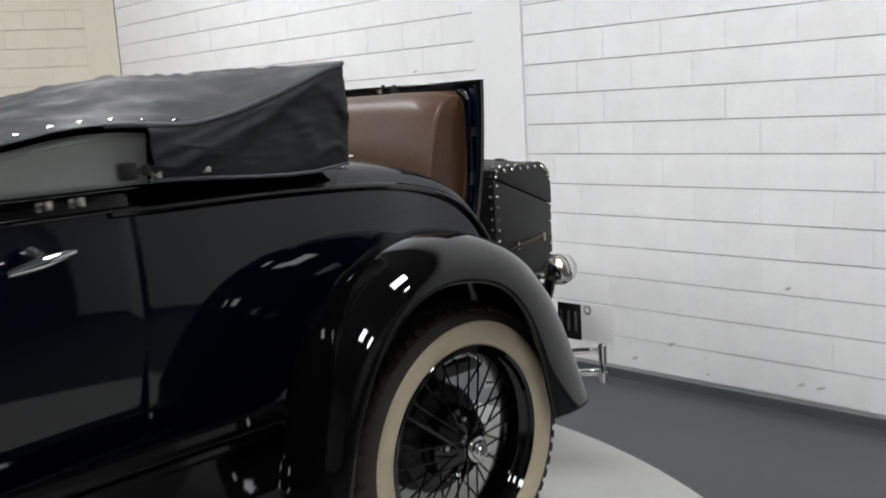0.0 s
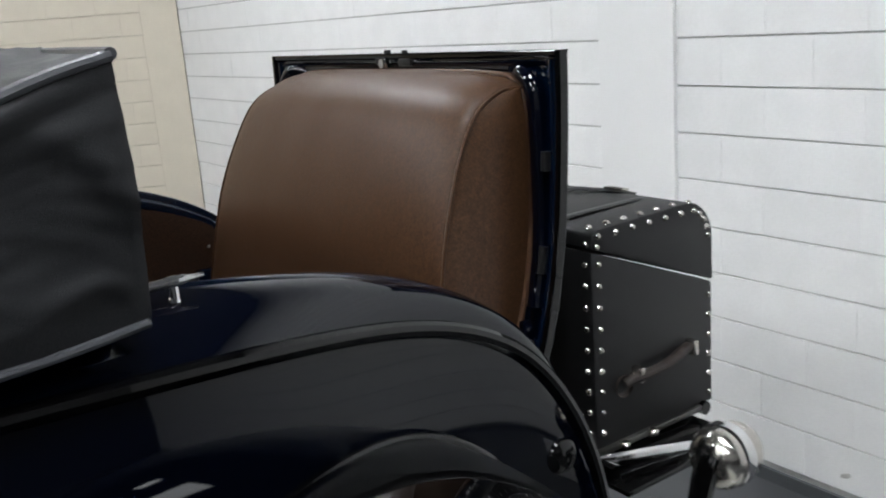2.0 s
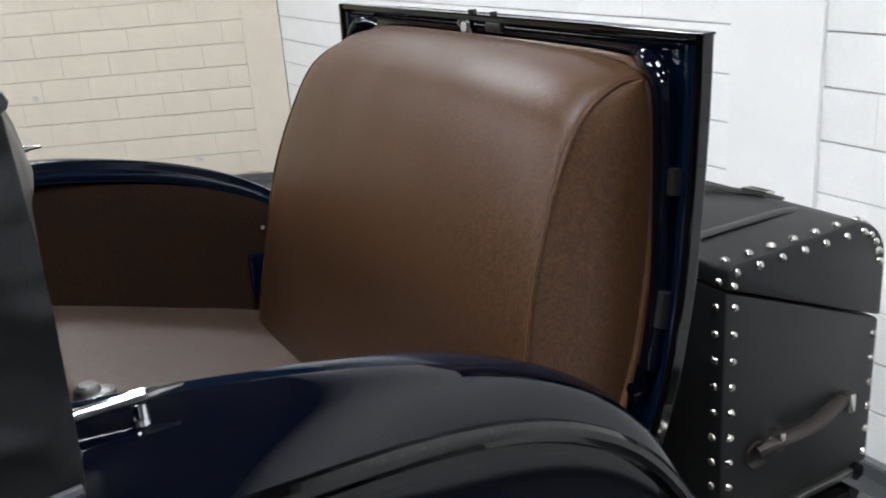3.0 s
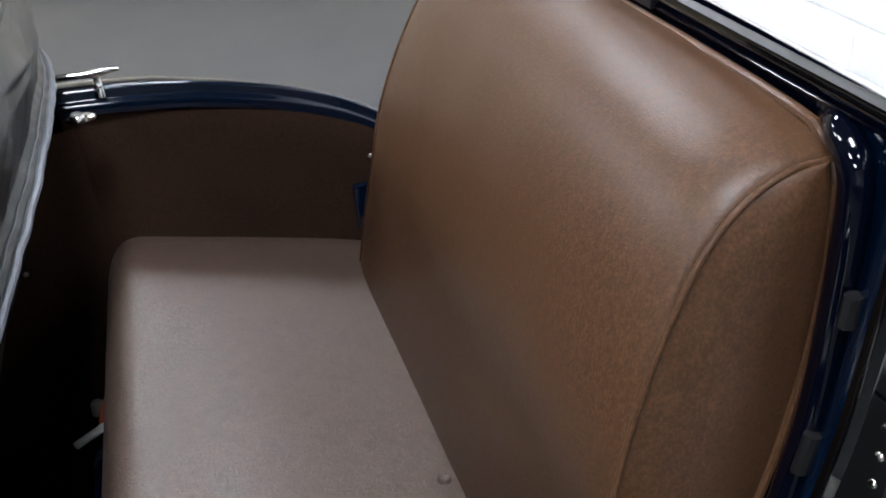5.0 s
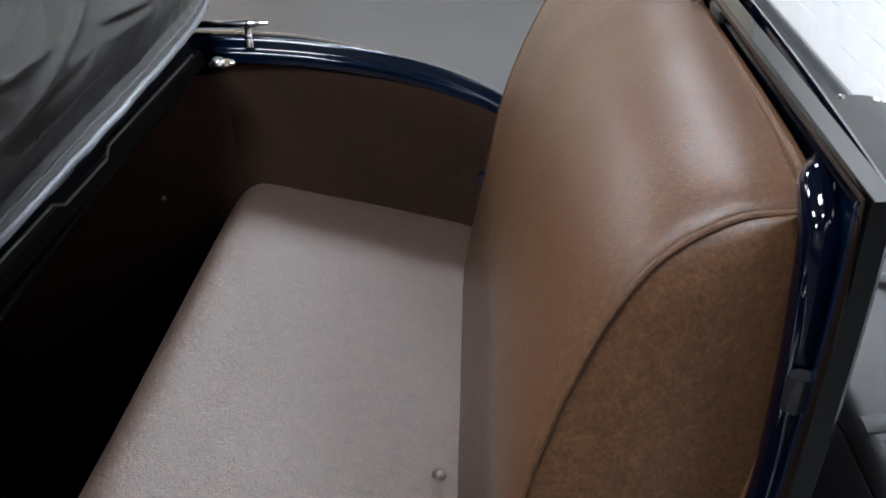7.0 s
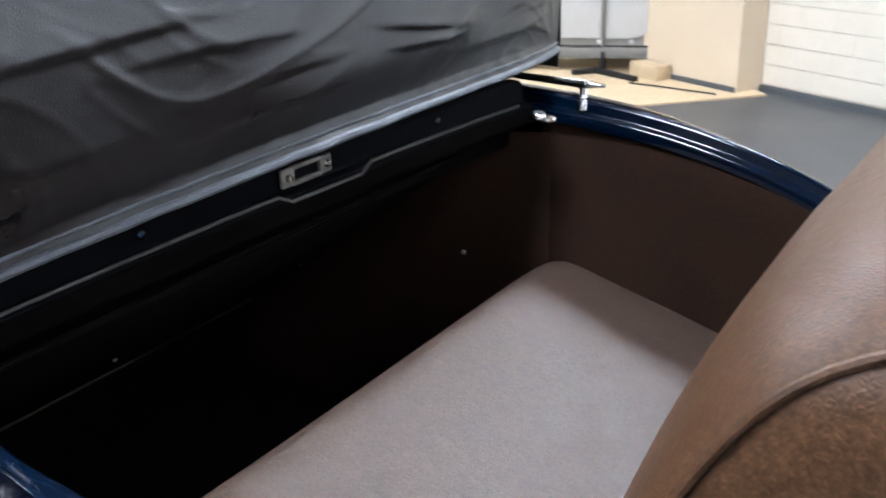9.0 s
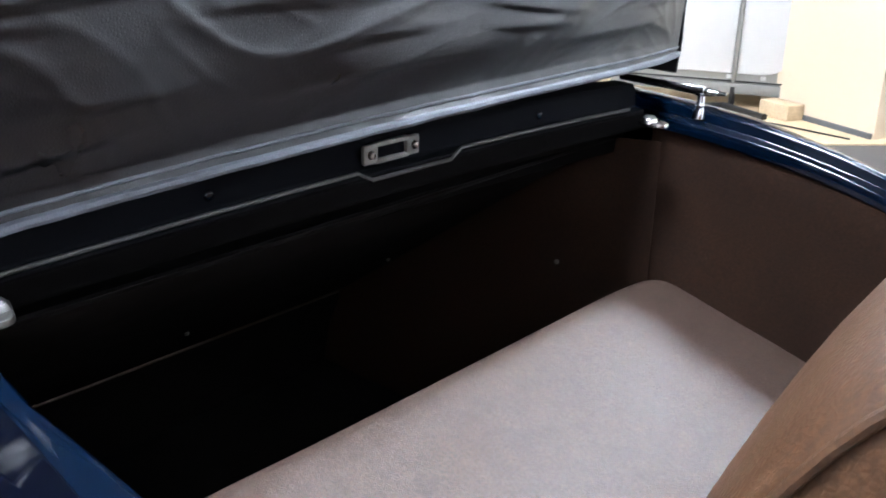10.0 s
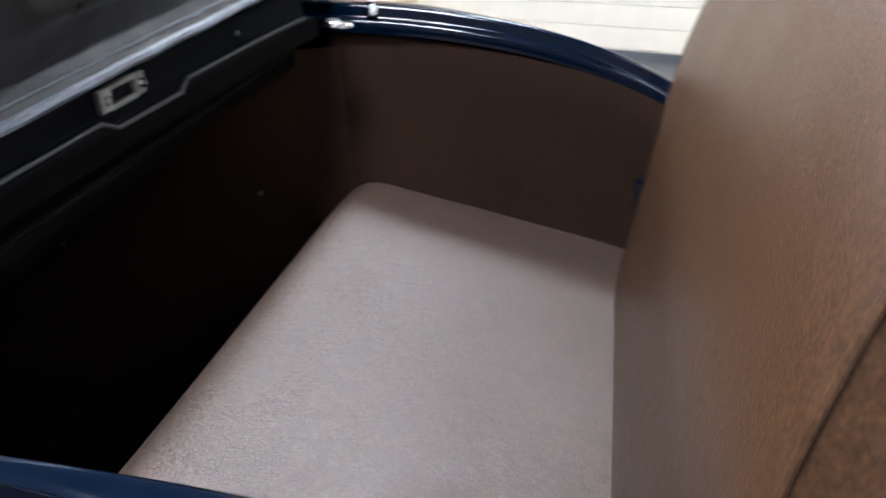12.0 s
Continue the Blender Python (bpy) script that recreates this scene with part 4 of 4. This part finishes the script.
for k in np.linspace(-1, 1, 261):
    y = k * 0.516
    zt = 1.282 + 0.004 * (1 - abs(k) ** 2.2)
    zl = 1.1055 + 0.048 * y - 0.075 * y * y
    hx = (-0.120 + 0.085 * y - 0.13 * y * y) * (1 - k ** 6) - 0.140 * k ** 6
    row = []
    for j in np.linspace(0, 1, 84):
        z = zt * (1 - j) + zl * j
        x = -0.138 * (1 - j ** 2) + hx * j ** 2 + (0.017 * math.sin(math.pi * min(1, j / 0.9)) ** 0.8 - 0.0075 * 6.75 * (max(0.0, j - 0.62) / 0.38) ** 2 * (1 - max(0.0, j - 0.62) / 0.38)) * (1 - k ** 6)
        for level, slope, wave, size in ((1.236, 0.016, 3.0, 0.008), (1.205, -0.022, 5.0, 0.005), (1.178, 0.02, 6.5, 0.004), (1.150, 0.03, 4.0, 0.005)):
            away = (z - level - slope * k - 0.009 * math.sin(wave * k + 2)) / 0.005
            x += size * math.exp(-away ** 2 if away < 0 else -abs(away) * 0.22) * max(0.0, 0.45 + 0.55 * math.sin(2.3 * wave * k + level * 40)) * (1 - k ** 6)
        x += 0.003 * math.sin(math.pi * j) ** 1.2 * k ** 6
        pucker = max(0.0, (j - 0.80) / 0.2)
        x += 0.0022 * pucker * noise.noise((y * 34, z * 14, 2)) * (1 - k ** 6)
        row.append((x + ruffle((x, y, z), 0.0040) * math.sin(math.pi * min(1, j * 1.0)) ** 0.4 * (1 - k ** 8), y + 0.022 * (k < 0) * j ** 2 * abs(k) ** 3, z))
    rows.append(row)
hem_line = [r[-1] for r in rows]
cover = part("roof_cover", roof_top, VINYL_LOW_SHEEN, car, "creased black vinyl cover over the folded roof", thick=0.003, sharp=0)
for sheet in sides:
    part("cover_side", sheet, VINYL_LOW_SHEEN, cover, thick=0.003, sharp=0)
part("cover_rear", grid(rows), VINYL, cover, thick=0.003, sharp=0)
part("cover_seam", tube([(x, -cover_y(x) - 0.003, z) for x, z in HEM[18:]], 0.0055, 8), WELT, cover, "black seam welt")
part("cover_seam", tube([(x, cover_y(x) + 0.003, z) for x, z in HEM[18:]], 0.0055, 8), WELT, cover, "black seam welt")
part("cover_seam", tube([(-0.138, y, 1.2825 + 0.004 * (1 - min(1.0, abs(y / 0.52)) ** 2.2)) for y in np.linspace(-0.524, 0.52, 24)], 0.0055, 8), WELT, cover, "black seam welt")
part("cover_hem", tube([(x + 0.003, y, z) for x, y, z in hem_line], 0.0042, 8), HEM_SHEEN, cover, "stitched hem, its sheen put in as pale grey")
part("stitch_line", tube([(r[-5][0] + 0.0022, r[-5][1], r[-5][2]) for r in rows], 0.0016, 6), HEM_SHEEN, cover, "stitched seam above the hem")
part("cover_hem", tube([(x, -cover_y(x) - 0.003, side_hem(x)) for x in np.linspace(-0.668, -0.14, 30)], 0.0045, 8), WELT, cover, "stitched black hem")
snap = mesh_of("snap", joined(lathe([(0.0, -0.006), (0.005, -0.0055), (0.007, -0.002), (0.0075, 0.001)], (0, 0, 0), 14), block(0, 0.001, 0, 0.022, 0.003, 0.013, 0.001)), NICKEL)
for x in (-0.656, -0.544):
    placed("snap", snap, Matrix.Translation((x, -cover_y(x) - 0.007, 1.076)), cover, "nickel snap")
for x in (-0.90, -0.84, -0.785, -0.725, -0.66, -0.59):
    z = float(np.interp(x, HEM[:, 0], HEM[:, 1]))
    placed("snap", snap, Matrix.Translation((x, -cover_y(x) + 0.010, z + 0.010)) @ Matrix.Rotation(radians(-40), 4, "X") @ Matrix.Diagonal((0.5, 0.45, 0.4, 1)), cover, "nickel snap")
part("folded_roof", joined(*[tube([(-0.25 - 0.06 * i, y, 1.10 + 0.008 * i) for y in np.linspace(-0.46, 0.46, 8)], 0.03, 10) for i in range(5)]), FELT, car, "dark folded roof bows")
part("roof_bracket", joined(block(-0.706, -0.560, 1.088, 0.034, 0.026, 0.034, 0.006), tube([(-0.705, -0.562, 1.086), (-0.68, -0.565, 1.088), (-0.645, -0.568, 1.088)], 0.007, 10), block(-0.672, -0.568, 1.088, 0.014, 0.018, 0.022, 0.004)), DULL_BLACK, car, "black roof hinge bracket")
# pale lining of the folded roof, hanging below the cover beside the cockpit
for s in (-1, 1):
    rows = []
    for x in np.linspace(-1.34, -0.655, 30):
        zh = float(np.interp(x, HEM[:, 0], HEM[:, 1])) - 0.014
        rows.append([(x, s * (0.548 - 0.012 * k + 0.003 * noise.noise((x * 5, k * 2, 3 + s))), zh * (1 - k) + 1.060 * k) for k in np.linspace(0, 1, 10)])
    lining = part("roof_lining", grid(rows), GREY_CLOTH, car, "pale grey cloth lining of the folded roof", thick=0.003, sharp=0)
    part("lining_seam", tube([(x, s * 0.5475, float(np.interp(x, HEM[:, 0], HEM[:, 1])) - 0.027) for x in np.linspace(-1.34, -0.655, 24)], 0.003, 8), GREY_CLOTH, lining)

# tail lamp, number plates, bumper, luggage rack
lamp = part("tail_lamp", lathe([(0.0, 0.050), (0.020, 0.049), (0.034, 0.042), (0.041, 0.030), (0.043, 0.012), (0.043, -0.016), (0.036, -0.030), (0.018, -0.040), (0.0, -0.042)], (0.590, -0.565, 0.680), 36, "x"), NICKEL, car, "round polished drum tail lamp")
part("lamp_collar", lathe([(0.0445, 0.014), (0.0462, 0.010), (0.0462, -0.002), (0.0445, -0.006)], (0.590, -0.565, 0.680), 36, "x"), CHROME, lamp, "chrome ring")
part("lamp_bracket", tube(spline([(0.43, -0.49, 0.50), (0.50, -0.53, 0.53), (0.535, -0.555, 0.60), (0.552, -0.562, 0.66), (0.565, -0.565, 0.69)], 18), [0.018 + 0.006 * k for k in np.linspace(0, 1, 18)], 12, squash=0.7), BLACK, car, "curved black lamp bracket")
plate = part("number_plate", block(0.628, -0.568, 0.518, 0.004, 0.084, 0.108, 0.0015), DULL_BLACK, car, "black embossed number plate, seen from behind")
for i in range(3):
    part("plate_bar", block(0.6248, -0.54 - 0.026 * i, 0.52, 0.0022, 0.008, 0.06, 0.0008), BAR_GREY, plate, "pale raised bar")
white_plate = part("white_plate", block(0.632, -0.666, 0.522, 0.003, 0.112, 0.112, 0.001), PLATE_WHITE, car, "white sheet metal plate beside the number plate")
part("plate_emblem", joined(lathe([(0.009, 0.001), (0.012, 0.001), (0.012, -0.001), (0.009, -0.001)], (0.630, -0.632, 0.558), 20, "x"), block(0.630, -0.632, 0.545, 0.0016, 0.014, 0.003)), BAR_GREY, white_plate, "small faded round emblem")
for dz in (0.0, -0.085):
    part("bumper_bar", tube(spline([(0.47, -0.36, 0.395 + dz * 0.8), (0.60, -0.44, 0.395 + dz * 0.8), (0.70, -0.52, 0.398 + dz * 0.8), (0.745, -0.585, 0.400 + dz * 0.8), (0.758, -0.60, 0.400 + dz * 0.8)], 16), 0.0065, 10, squash=1.8), CHROME, car, "chrome bumper bar")
part("bumper_clamp", joined(tube([(0.752, -0.596, 0.425), (0.752, -0.596, 0.42), (0.752, -0.596, 0.36)], [0.010, 0.014, 0.013], 12), tube([(0.752, -0.596, 0.36), (0.752, -0.596, 0.335)], 0.009, 10), tube([(0.752, -0.596, 0.335), (0.752, -0.596, 0.31), (0.752, -0.596, 0.30)], [0.013, 0.014, 0.009], 12)), CHROME, car, "chrome bumper end bolt")
part("luggage_rack", joined(*[tube([(0.44, y, 0.615), (0.55, y, 0.620), (0.80, y, 0.620)], 0.011, 8) for y in (-0.34, -0.12, 0.12, 0.34)], tube([(0.80, y, 0.620) for y in np.linspace(-0.37, 0.37, 6)], 0.012, 8), tube([(0.53, y, 0.620) for y in np.linspace(-0.42, 0.42, 6)], 0.012, 8)), BLACK, car, "black tubular luggage rack")
part("rack_bar", tube([(0.51, -0.385, 0.630), (0.62, -0.41, 0.618), (0.72, -0.44, 0.608)], 0.009, 8), CHROME, car, "chrome rack bar")
part("rack_rail", block(0.655, -0.352, 0.6225, 0.29, 0.034, 0.010, 0.002), STEEL, car, "flat grey steel rail under the trunk")
part("rack_plate", block(0.645, -0.400, 0.607, 0.27, 0.125, 0.008, 0.003), BLACK, car, "black plate of the luggage rack")
for x in (0.535, 0.60, 0.665):
    part("rack_bolt", lathe([(0.0, 0.010), (0.006, 0.0095), (0.009, 0.006), (0.0095, 0.0)], (x, -0.372, 0.620), 12, "z"), NICKEL, car, "nickel rack bolt")
part("step_plate", joined(lathe([(0.0, -0.012), (0.016, -0.010), (0.024, -0.004), (0.026, 0.004)], (0.385, -0.462, 0.715), 20), lathe([(0.0, -0.018), (0.006, -0.016), (0.007, -0.008)], (0.390, -0.462, 0.721), 10)), BLACK, car, "small black oval step plate")

# luggage trunk on the rack
trunk = thing("luggage_trunk", 0.69, 0, 0.632, "black leathercloth luggage trunk with nickel studs on the rear rack", "trunk")
TX0, TX1, TZ0, TZ1, TY = 0.552, 0.828, 0.624, 0.978, 0.361
corner = [(TX1 - 0.065 + 0.065 * math.sin(a), TZ1 - 0.065 + 0.065 * math.cos(a)) for a in np.linspace(0, math.pi / 2, 10)]


def split(x):
    return 0.945 - 0.108 * (x - TX0) / (TX1 - TX0)


base = [(TX0, TZ0), (TX1, TZ0), (TX1, split(TX1) - 0.0015), (TX0, split(TX0) - 0.0015)]
part("trunk_body", prism(base, -TY, TY, 0.005), TRUNK, trunk, "black leathercloth box")
lid_line = [(TX0, split(TX0) + 0.0015), (TX1 + 0.001, split(TX1) + 0.0015)] + corner[::-1] + [(TX0 + 0.012, TZ1 - 0.004), (TX0 + 0.003, TZ1 - 0.010)]
part("trunk_lid", prism(lid_line, -TY - 0.001, TY + 0.001, 0.004), TRUNK, trunk, "black leathercloth lid")
stud = mesh_of("stud", lathe([(0.0, 0.0045), (0.0024, 0.0038), (0.0044, 0.0024), (0.0053, 0.0)], (0, 0, 0), 10, "z"), NICKEL)


def stud_at(x, y, z, normal):
    q = Vector(normal).to_track_quat("Z", "Y").to_matrix().to_4x4()
    placed("stud", stud, Matrix.Translation((x, y, z)) @ q, trunk)


for s in (-1, 1):
    for z in [0.921 - 0.0337 * i for i in range(9)]:
        stud_at(TX0 + 0.014, s * TY, z, (0, s, 0))
        stud_at(TX0, s * (TY - 0.014), z, (-1, 0, 0))
    for z in [0.815 - 0.0345 * i for i in range(6)]:
        stud_at(TX1 - 0.010, s * TY, z, (0, s, 0))
    stud_at(TX0 + 0.011, s * (TY + 0.001), 0.948, (0, s, 0))
    stud_at(TX0, s * (TY - 0.011), 0.952, (-1, 0, 0))
    for i in range(6):
        x = TX0 + 0.014 + 0.0367 * i
        stud_at(x, s * (TY + 0.001), TZ1 - 0.014, (0, s, 0))
        stud_at(x - 0.008, s * (TY - 0.009), TZ1 - 0.0005, (0, 0, 1))
    for a in np.linspace(0.35, 1.5, 5):
        stud_at(TX1 - 0.065 + 0.053 * math.sin(a), s * (TY + 0.001), TZ1 - 0.065 + 0.053 * math.cos(a), (0, s, 0))
        stud_at(TX1 - 0.065 + 0.065 * math.sin(a), s * (TY - 0.013), TZ1 - 0.065 + 0.065 * math.cos(a), (math.sin(a), 0, math.cos(a)))
    grip = part("trunk_handle", tube(spline([(0.612, s * (TY + 0.003), 0.720), (0.625, s * (TY + 0.008), 0.725), (0.66, s * (TY + 0.015), 0.729), (0.70, s * (TY + 0.016), 0.733), (0.74, s * (TY + 0.009), 0.739), (0.77, s * (TY + 0.003), 0.743)], 24),
                                     0.0105, 10, squash=0.75), STRAP, trunk, "dark brown leather carrying handle")
    part("handle_tab", lathe([(0.0, -s * 0.008), (0.012, -s * 0.007), (0.017, -s * 0.003), (0.018, s * 0.002)], (0.608, s * (TY + 0.006), 0.718), 18), STRAP, grip, "round leather tab")
    for x, z in ((0.637, 0.730), (0.764, 0.740)):
        part("handle_clip", joined(block(x, s * (TY + 0.008), z, 0.012, 0.022, 0.026, 0.003), block(x, s * (TY + 0.004), z - 0.001, 0.021, 0.010, 0.010, 0.003)), NICKEL, grip, "nickel handle clip")
part("trunk_strap", tube([(TX0 + 0.004, -0.275, TZ1 - 0.004), (0.60, -0.275, TZ1 + 0.001), (0.74, -0.275, TZ1 + 0.001), (0.775, -0.275, TZ1 - 0.003), (0.805, -0.275, TZ1 - 0.022)], 0.009, 6, squash=0.22), TRUNK, trunk, "dark leather lid strap")
strap = part("trunk_strap", tube([(TX0 + 0.004, -0.06, TZ1 - 0.004), (0.64, -0.085, TZ1 + 0.003), (0.74, -0.145, TZ1 + 0.006), (0.772, -0.205, TZ1 + 0.002), (0.785, -0.235, TZ1 - 0.003)], 0.009, 6, squash=0.3), TRUNK, trunk, "dark leather lid strap")
part("strap_buckle", tube([(0.760, -0.190, TZ1 + 0.008), (0.768, -0.222, TZ1 + 0.007), (0.786, -0.218, TZ1 + 0.003), (0.778, -0.186, TZ1 + 0.005)], 0.0028, 6, closed=True), NICKEL, strap, "nickel strap buckle")

# ---- lights in the ceiling ----
frame_mesh = mesh_of("frame", joined(*[block(x, y, -0.012, sx, sy, 0.024, 0.003) for x, y, sx, sy in ((0, 0.31, 0.64, 0.02), (0, -0.31, 0.64, 0.02), (0.31, 0, 0.02, 0.60), (-0.31, 0, 0.02, 0.60))]), PLATE_WHITE)
glow_mesh = mesh_of("diffuser", block(0, 0, -0.010, 0.6, 0.6, 0.012), PANEL_GLOW)


def ceiling_light(x, y, turn):
    ob = thing("ceiling_light", 0, 0, 0, "square white ceiling light panel, switched on", "light", "ceiling light panels")
    ob.matrix_basis = Matrix.Translation((x, y, HIGH)) @ Matrix.Rotation(radians(turn), 4, "Z")
    for name, me in (("frame", frame_mesh), ("diffuser", glow_mesh)):
        child = new(name, me)
        child.parent = ob
    return ob


small = ceiling_light(0.2, -2.4, 0)
small.matrix_basis = small.matrix_basis @ Matrix.Diagonal((0.5, 0.5, 1, 1))
tagged(small, "small square white ceiling light panel, switched on")
for x, y in ((-0.05, -1.0), (0.45, 2.2), (-2.0, 3.2), (-2.6, -1.6), (-2.5, -3.5), (-2.8, 1.0), (-4.4, 3.2)):
    ceiling_light(x, y, 0)

# ---- far corner: diffuser screen on legs, plywood floor ----
screen_at = Matrix.Translation((-2.48, 5.44, FLOOR_Z)) @ Matrix.Rotation(radians(20), 4, "Z")
screen = thing("diffuser_screen", 0, 0, 0, "large white cloth diffuser screen with grey border on black legs", "screen")
screen.matrix_basis = screen_at


def screen_part(name, bm, material, label):
    ob = new(name, mesh_of(name, bm, material))
    ob.parent = screen
    return tagged(ob, label)


def outline_slab(outline, y0, y1):
    """An (x, z) outline as a thin upright slab."""
    return prism(outline, y0, y1, 0.004)


bend = [(0.67 - 0.26 * (1 - math.sin(a)), 0.25 + 0.26 * (1 - math.cos(a))) for a in np.linspace(0, math.pi / 2, 12)]
screen_part("film", block(0.05, 0.012, 1.16, 1.30, 0.008, 2.06, 0.003), FILM, "translucent grey plastic sheet")
screen_part("cloth", block(-0.170, -0.006, 1.22, 0.80, 0.02, 1.94, 0.008), SCREEN, "white diffuser cloth")
screen_part("cloth", outline_slab([(0.262, 0.25)] + bend + [(0.67, 2.19), (0.262, 2.19)], -0.016, 0.004), SCREEN, "white diffuser cloth with a rounded corner")
screen_part("bar", block(0.055, 0.0, 0.150, 1.31, 0.05, 0.080, 0.012), SCREEN_EDGE, "grey plastic bottom bar")
screen_part("bar_groove", block(0.055, -0.026, 0.200, 1.31, 0.006, 0.012, 0.002), DULL_BLACK, "dark groove over the bar")
screen_part("post", block(0.248, -0.02, 1.20, 0.028, 0.035, 2.02, 0.008), SCREEN_EDGE, "grey plastic post")
screen_part("rim", tube([(0.712 + 0.014 * math.sin(6.0 * z + 0.6) * math.exp(-0.5 * z), 0.004, z) for z in np.linspace(0.14, 2.18, 40)], 0.011, 8), SCREEN_EDGE, "grey rim, slightly buckled")
for x in (0.215, 0.44):
    screen_part("clip", block(x, -0.03, 0.232, 0.035, 0.02, 0.03, 0.006), SCREEN, "white plastic clip")
screen_part("leg", tube([(0.248, -0.01, 0.16), (0.248, -0.01, 0.012)], 0.022, 10), DULL_BLACK, "black leg")
screen_part("foot", tube([(0.05, -0.16, 0.036), (0.205, -0.06, 0.034), (0.46, -0.30, 0.030), (0.49, -0.33, 0.028)], [0.02, 0.024, 0.022, 0.026], 10), DULL_BLACK, "black tubular foot")
screen_part("leg", tube([(-0.45, 0.0, 0.16), (-0.45, 0.0, 0.004)], 0.022, 10), DULL_BLACK, "black leg")
board_turn = Matrix.Rotation(radians(45.5), 4, "Z")
boards = []
for across_at, wide in ((0.30, 0.60), (0.907, 0.605), (1.518, 0.608), (2.13, 0.60)):
    at = Vector((-1.34, 4.97, 0)) + Vector((-0.70, -0.714, 0)) * 0.75 + Vector((-0.714, 0.70, 0)) * across_at
    boards.append(block(at.x, at.y, FLOOR_Z + 0.0065, 2.4, wide, 0.013, 0.002, 1, board_turn))
setting("floor_boards", joined(*boards), PLYWOOD, "pale plywood boards laid on the floor", "floor")
tagged(new("cable", mesh_of("cable", tube(spline([(-1.92, 5.22, 0.013), (-1.72, 5.20, 0.013), (-1.52, 5.165, 0.013), (-1.30, 5.13, 0.013)], 16), 0.006, 8), DULL_BLACK)), "thin black cable lying across the plywood boards", "cable")
tagged(new("wooden_block", mesh_of("wooden_block", block(-1.87, 5.47, FLOOR_Z + 0.064, 0.26, 0.14, 0.102, 0.005, 2, Matrix.Rotation(radians(-24), 4, "Z")), PLYWOOD)), "pale wooden block on the boards under the screen", "block")

# ---- wall blocks ----
def block_mesh(name, length, material):
    return mesh_of(name, block(0, 0, 0, length - 0.0003, 0.03, COURSE - 0.0050, 0.0008, 1), material, 25)


def lay(parent, start, way, back, first, last, skip, material, near, name, first_step):
    """Courses of blocks in running bond along a wall, the nearest as pieces of their own."""
    full = block_mesh("block", LENGTH, material)
    shared = {}
    rest = bmesh.new()
    turn = Matrix(((way.x, back.x, 0, 0), (way.y, back.y, 0, 0), (0, 0, 1, 0), (0, 0, 0, 1)))
    count = 0
    for k in range(1, 28):
        z = COURSE_LOW + COURSE * (k + 0.5)
        runs = []
        for a, b in skip:
            at = a
            step = first_step[k % 2]
            while at < b - 0.02:
                end = min(b, at + step)
                runs.append((at, end))
                at, step = end, LENGTH
        for a, b in runs:
            if b < first or a > last:
                continue
            c = start + way * ((a + b) / 2) + back * (0.015 + 0.0012 * (random.random() - 0.5))
            m = Matrix.Translation((c.x, c.y, z)) @ turn
            size = round(b - a, 3)
            if near(c.x, c.y, z) and count < 300:
                if abs(size - LENGTH) < 0.002:
                    me = full
                else:
                    me = shared.setdefault(size, block_mesh("block", size, material))
                placed("block", me, m, parent)
                count += 1
            else:
                bm = block(0, 0, 0, size - 0.0006, 0.03, COURSE - 0.0056)
                bmesh.ops.transform(bm, matrix=m, verts=bm.verts)
                me = bpy.data.meshes.new("piece")
                bm.to_mesh(me)
                bm.free()
                rest.from_mesh(me)
                bpy.data.meshes.remove(me)
    ob = part(name, rest, material, parent, "painted concrete blocks")
    tagged(ob, kind="stuff")


lay(wall_right, CORNER - right_back * 0.0, right_way, right_back, 0.0, 9.0, ((0.012, PIL_FROM), (PIL_TO, 8.98)), BLOCK, lambda x, y, z: z < 2.1 and -2.2 < y < 2.2, "block_courses", (0.28, 0.147))
lay(wall_left, CORNER - left_back * 0.0, left_way, left_back, 0.0, 3.09, ((0.210, 3.08),), WARM_CREAM, lambda x, y, z: z < 1.95, "block_courses", (0.245, 0.118))


# ---- scuffs on the walls ----
def scuff(parent, at, way, back, long, high, seed):
    """A thin uneven smear of grey dirt on a wall face."""
    bm = bmesh.new()
    ring = []
    for i in range(14):
        a = 2 * math.pi * i / 14
        r = 1 + 0.45 * noise.noise((seed + math.cos(a) * 1.5, math.sin(a) * 1.5, seed * 3))
        p = at + way * (long * r * math.cos(a)) - back * 0.0022
        ring.append(bm.verts.new((p.x, p.y, at.z + high * r * math.sin(a) + 0.4 * long * math.cos(a))))
    bm.faces.new(ring)
    out = bmesh.ops.extrude_face_region(bm, geom=bm.faces[:])
    bmesh.ops.translate(bm, vec=back * 0.003, verts=[v for v in out["geom"] if isinstance(v, bmesh.types.BMVert)])
    part("scuff", bm, SCUFF, parent, "faint grey scuff")


for y, z, long, high in ((-0.31, 0.172, 0.014, 0.006), (-0.84, 0.10, 0.012, 0.005), (-0.91, 0.10, 0.016, 0.005), (-0.79, 0.45, 0.010, 0.005), (-0.47, 0.075, 0.007, 0.004), (-0.14, 0.09, 0.014, 0.007), (1.07, 1.33, 0.012, 0.004)):
    scuff(wall_right, CORNER + right_way * (CORNER.y - y) + Vector((0, 0, z)), right_way, right_back, long, high, 3 * y)
for run, z, long, high in ((1.435, 0.58, 0.016, 0.016), (0.57, 0.15, 0.03, 0.010)):
    scuff(wall_left, CORNER + left_way * run + Vector((0, 0, z)), left_way, left_back, long, high, run)
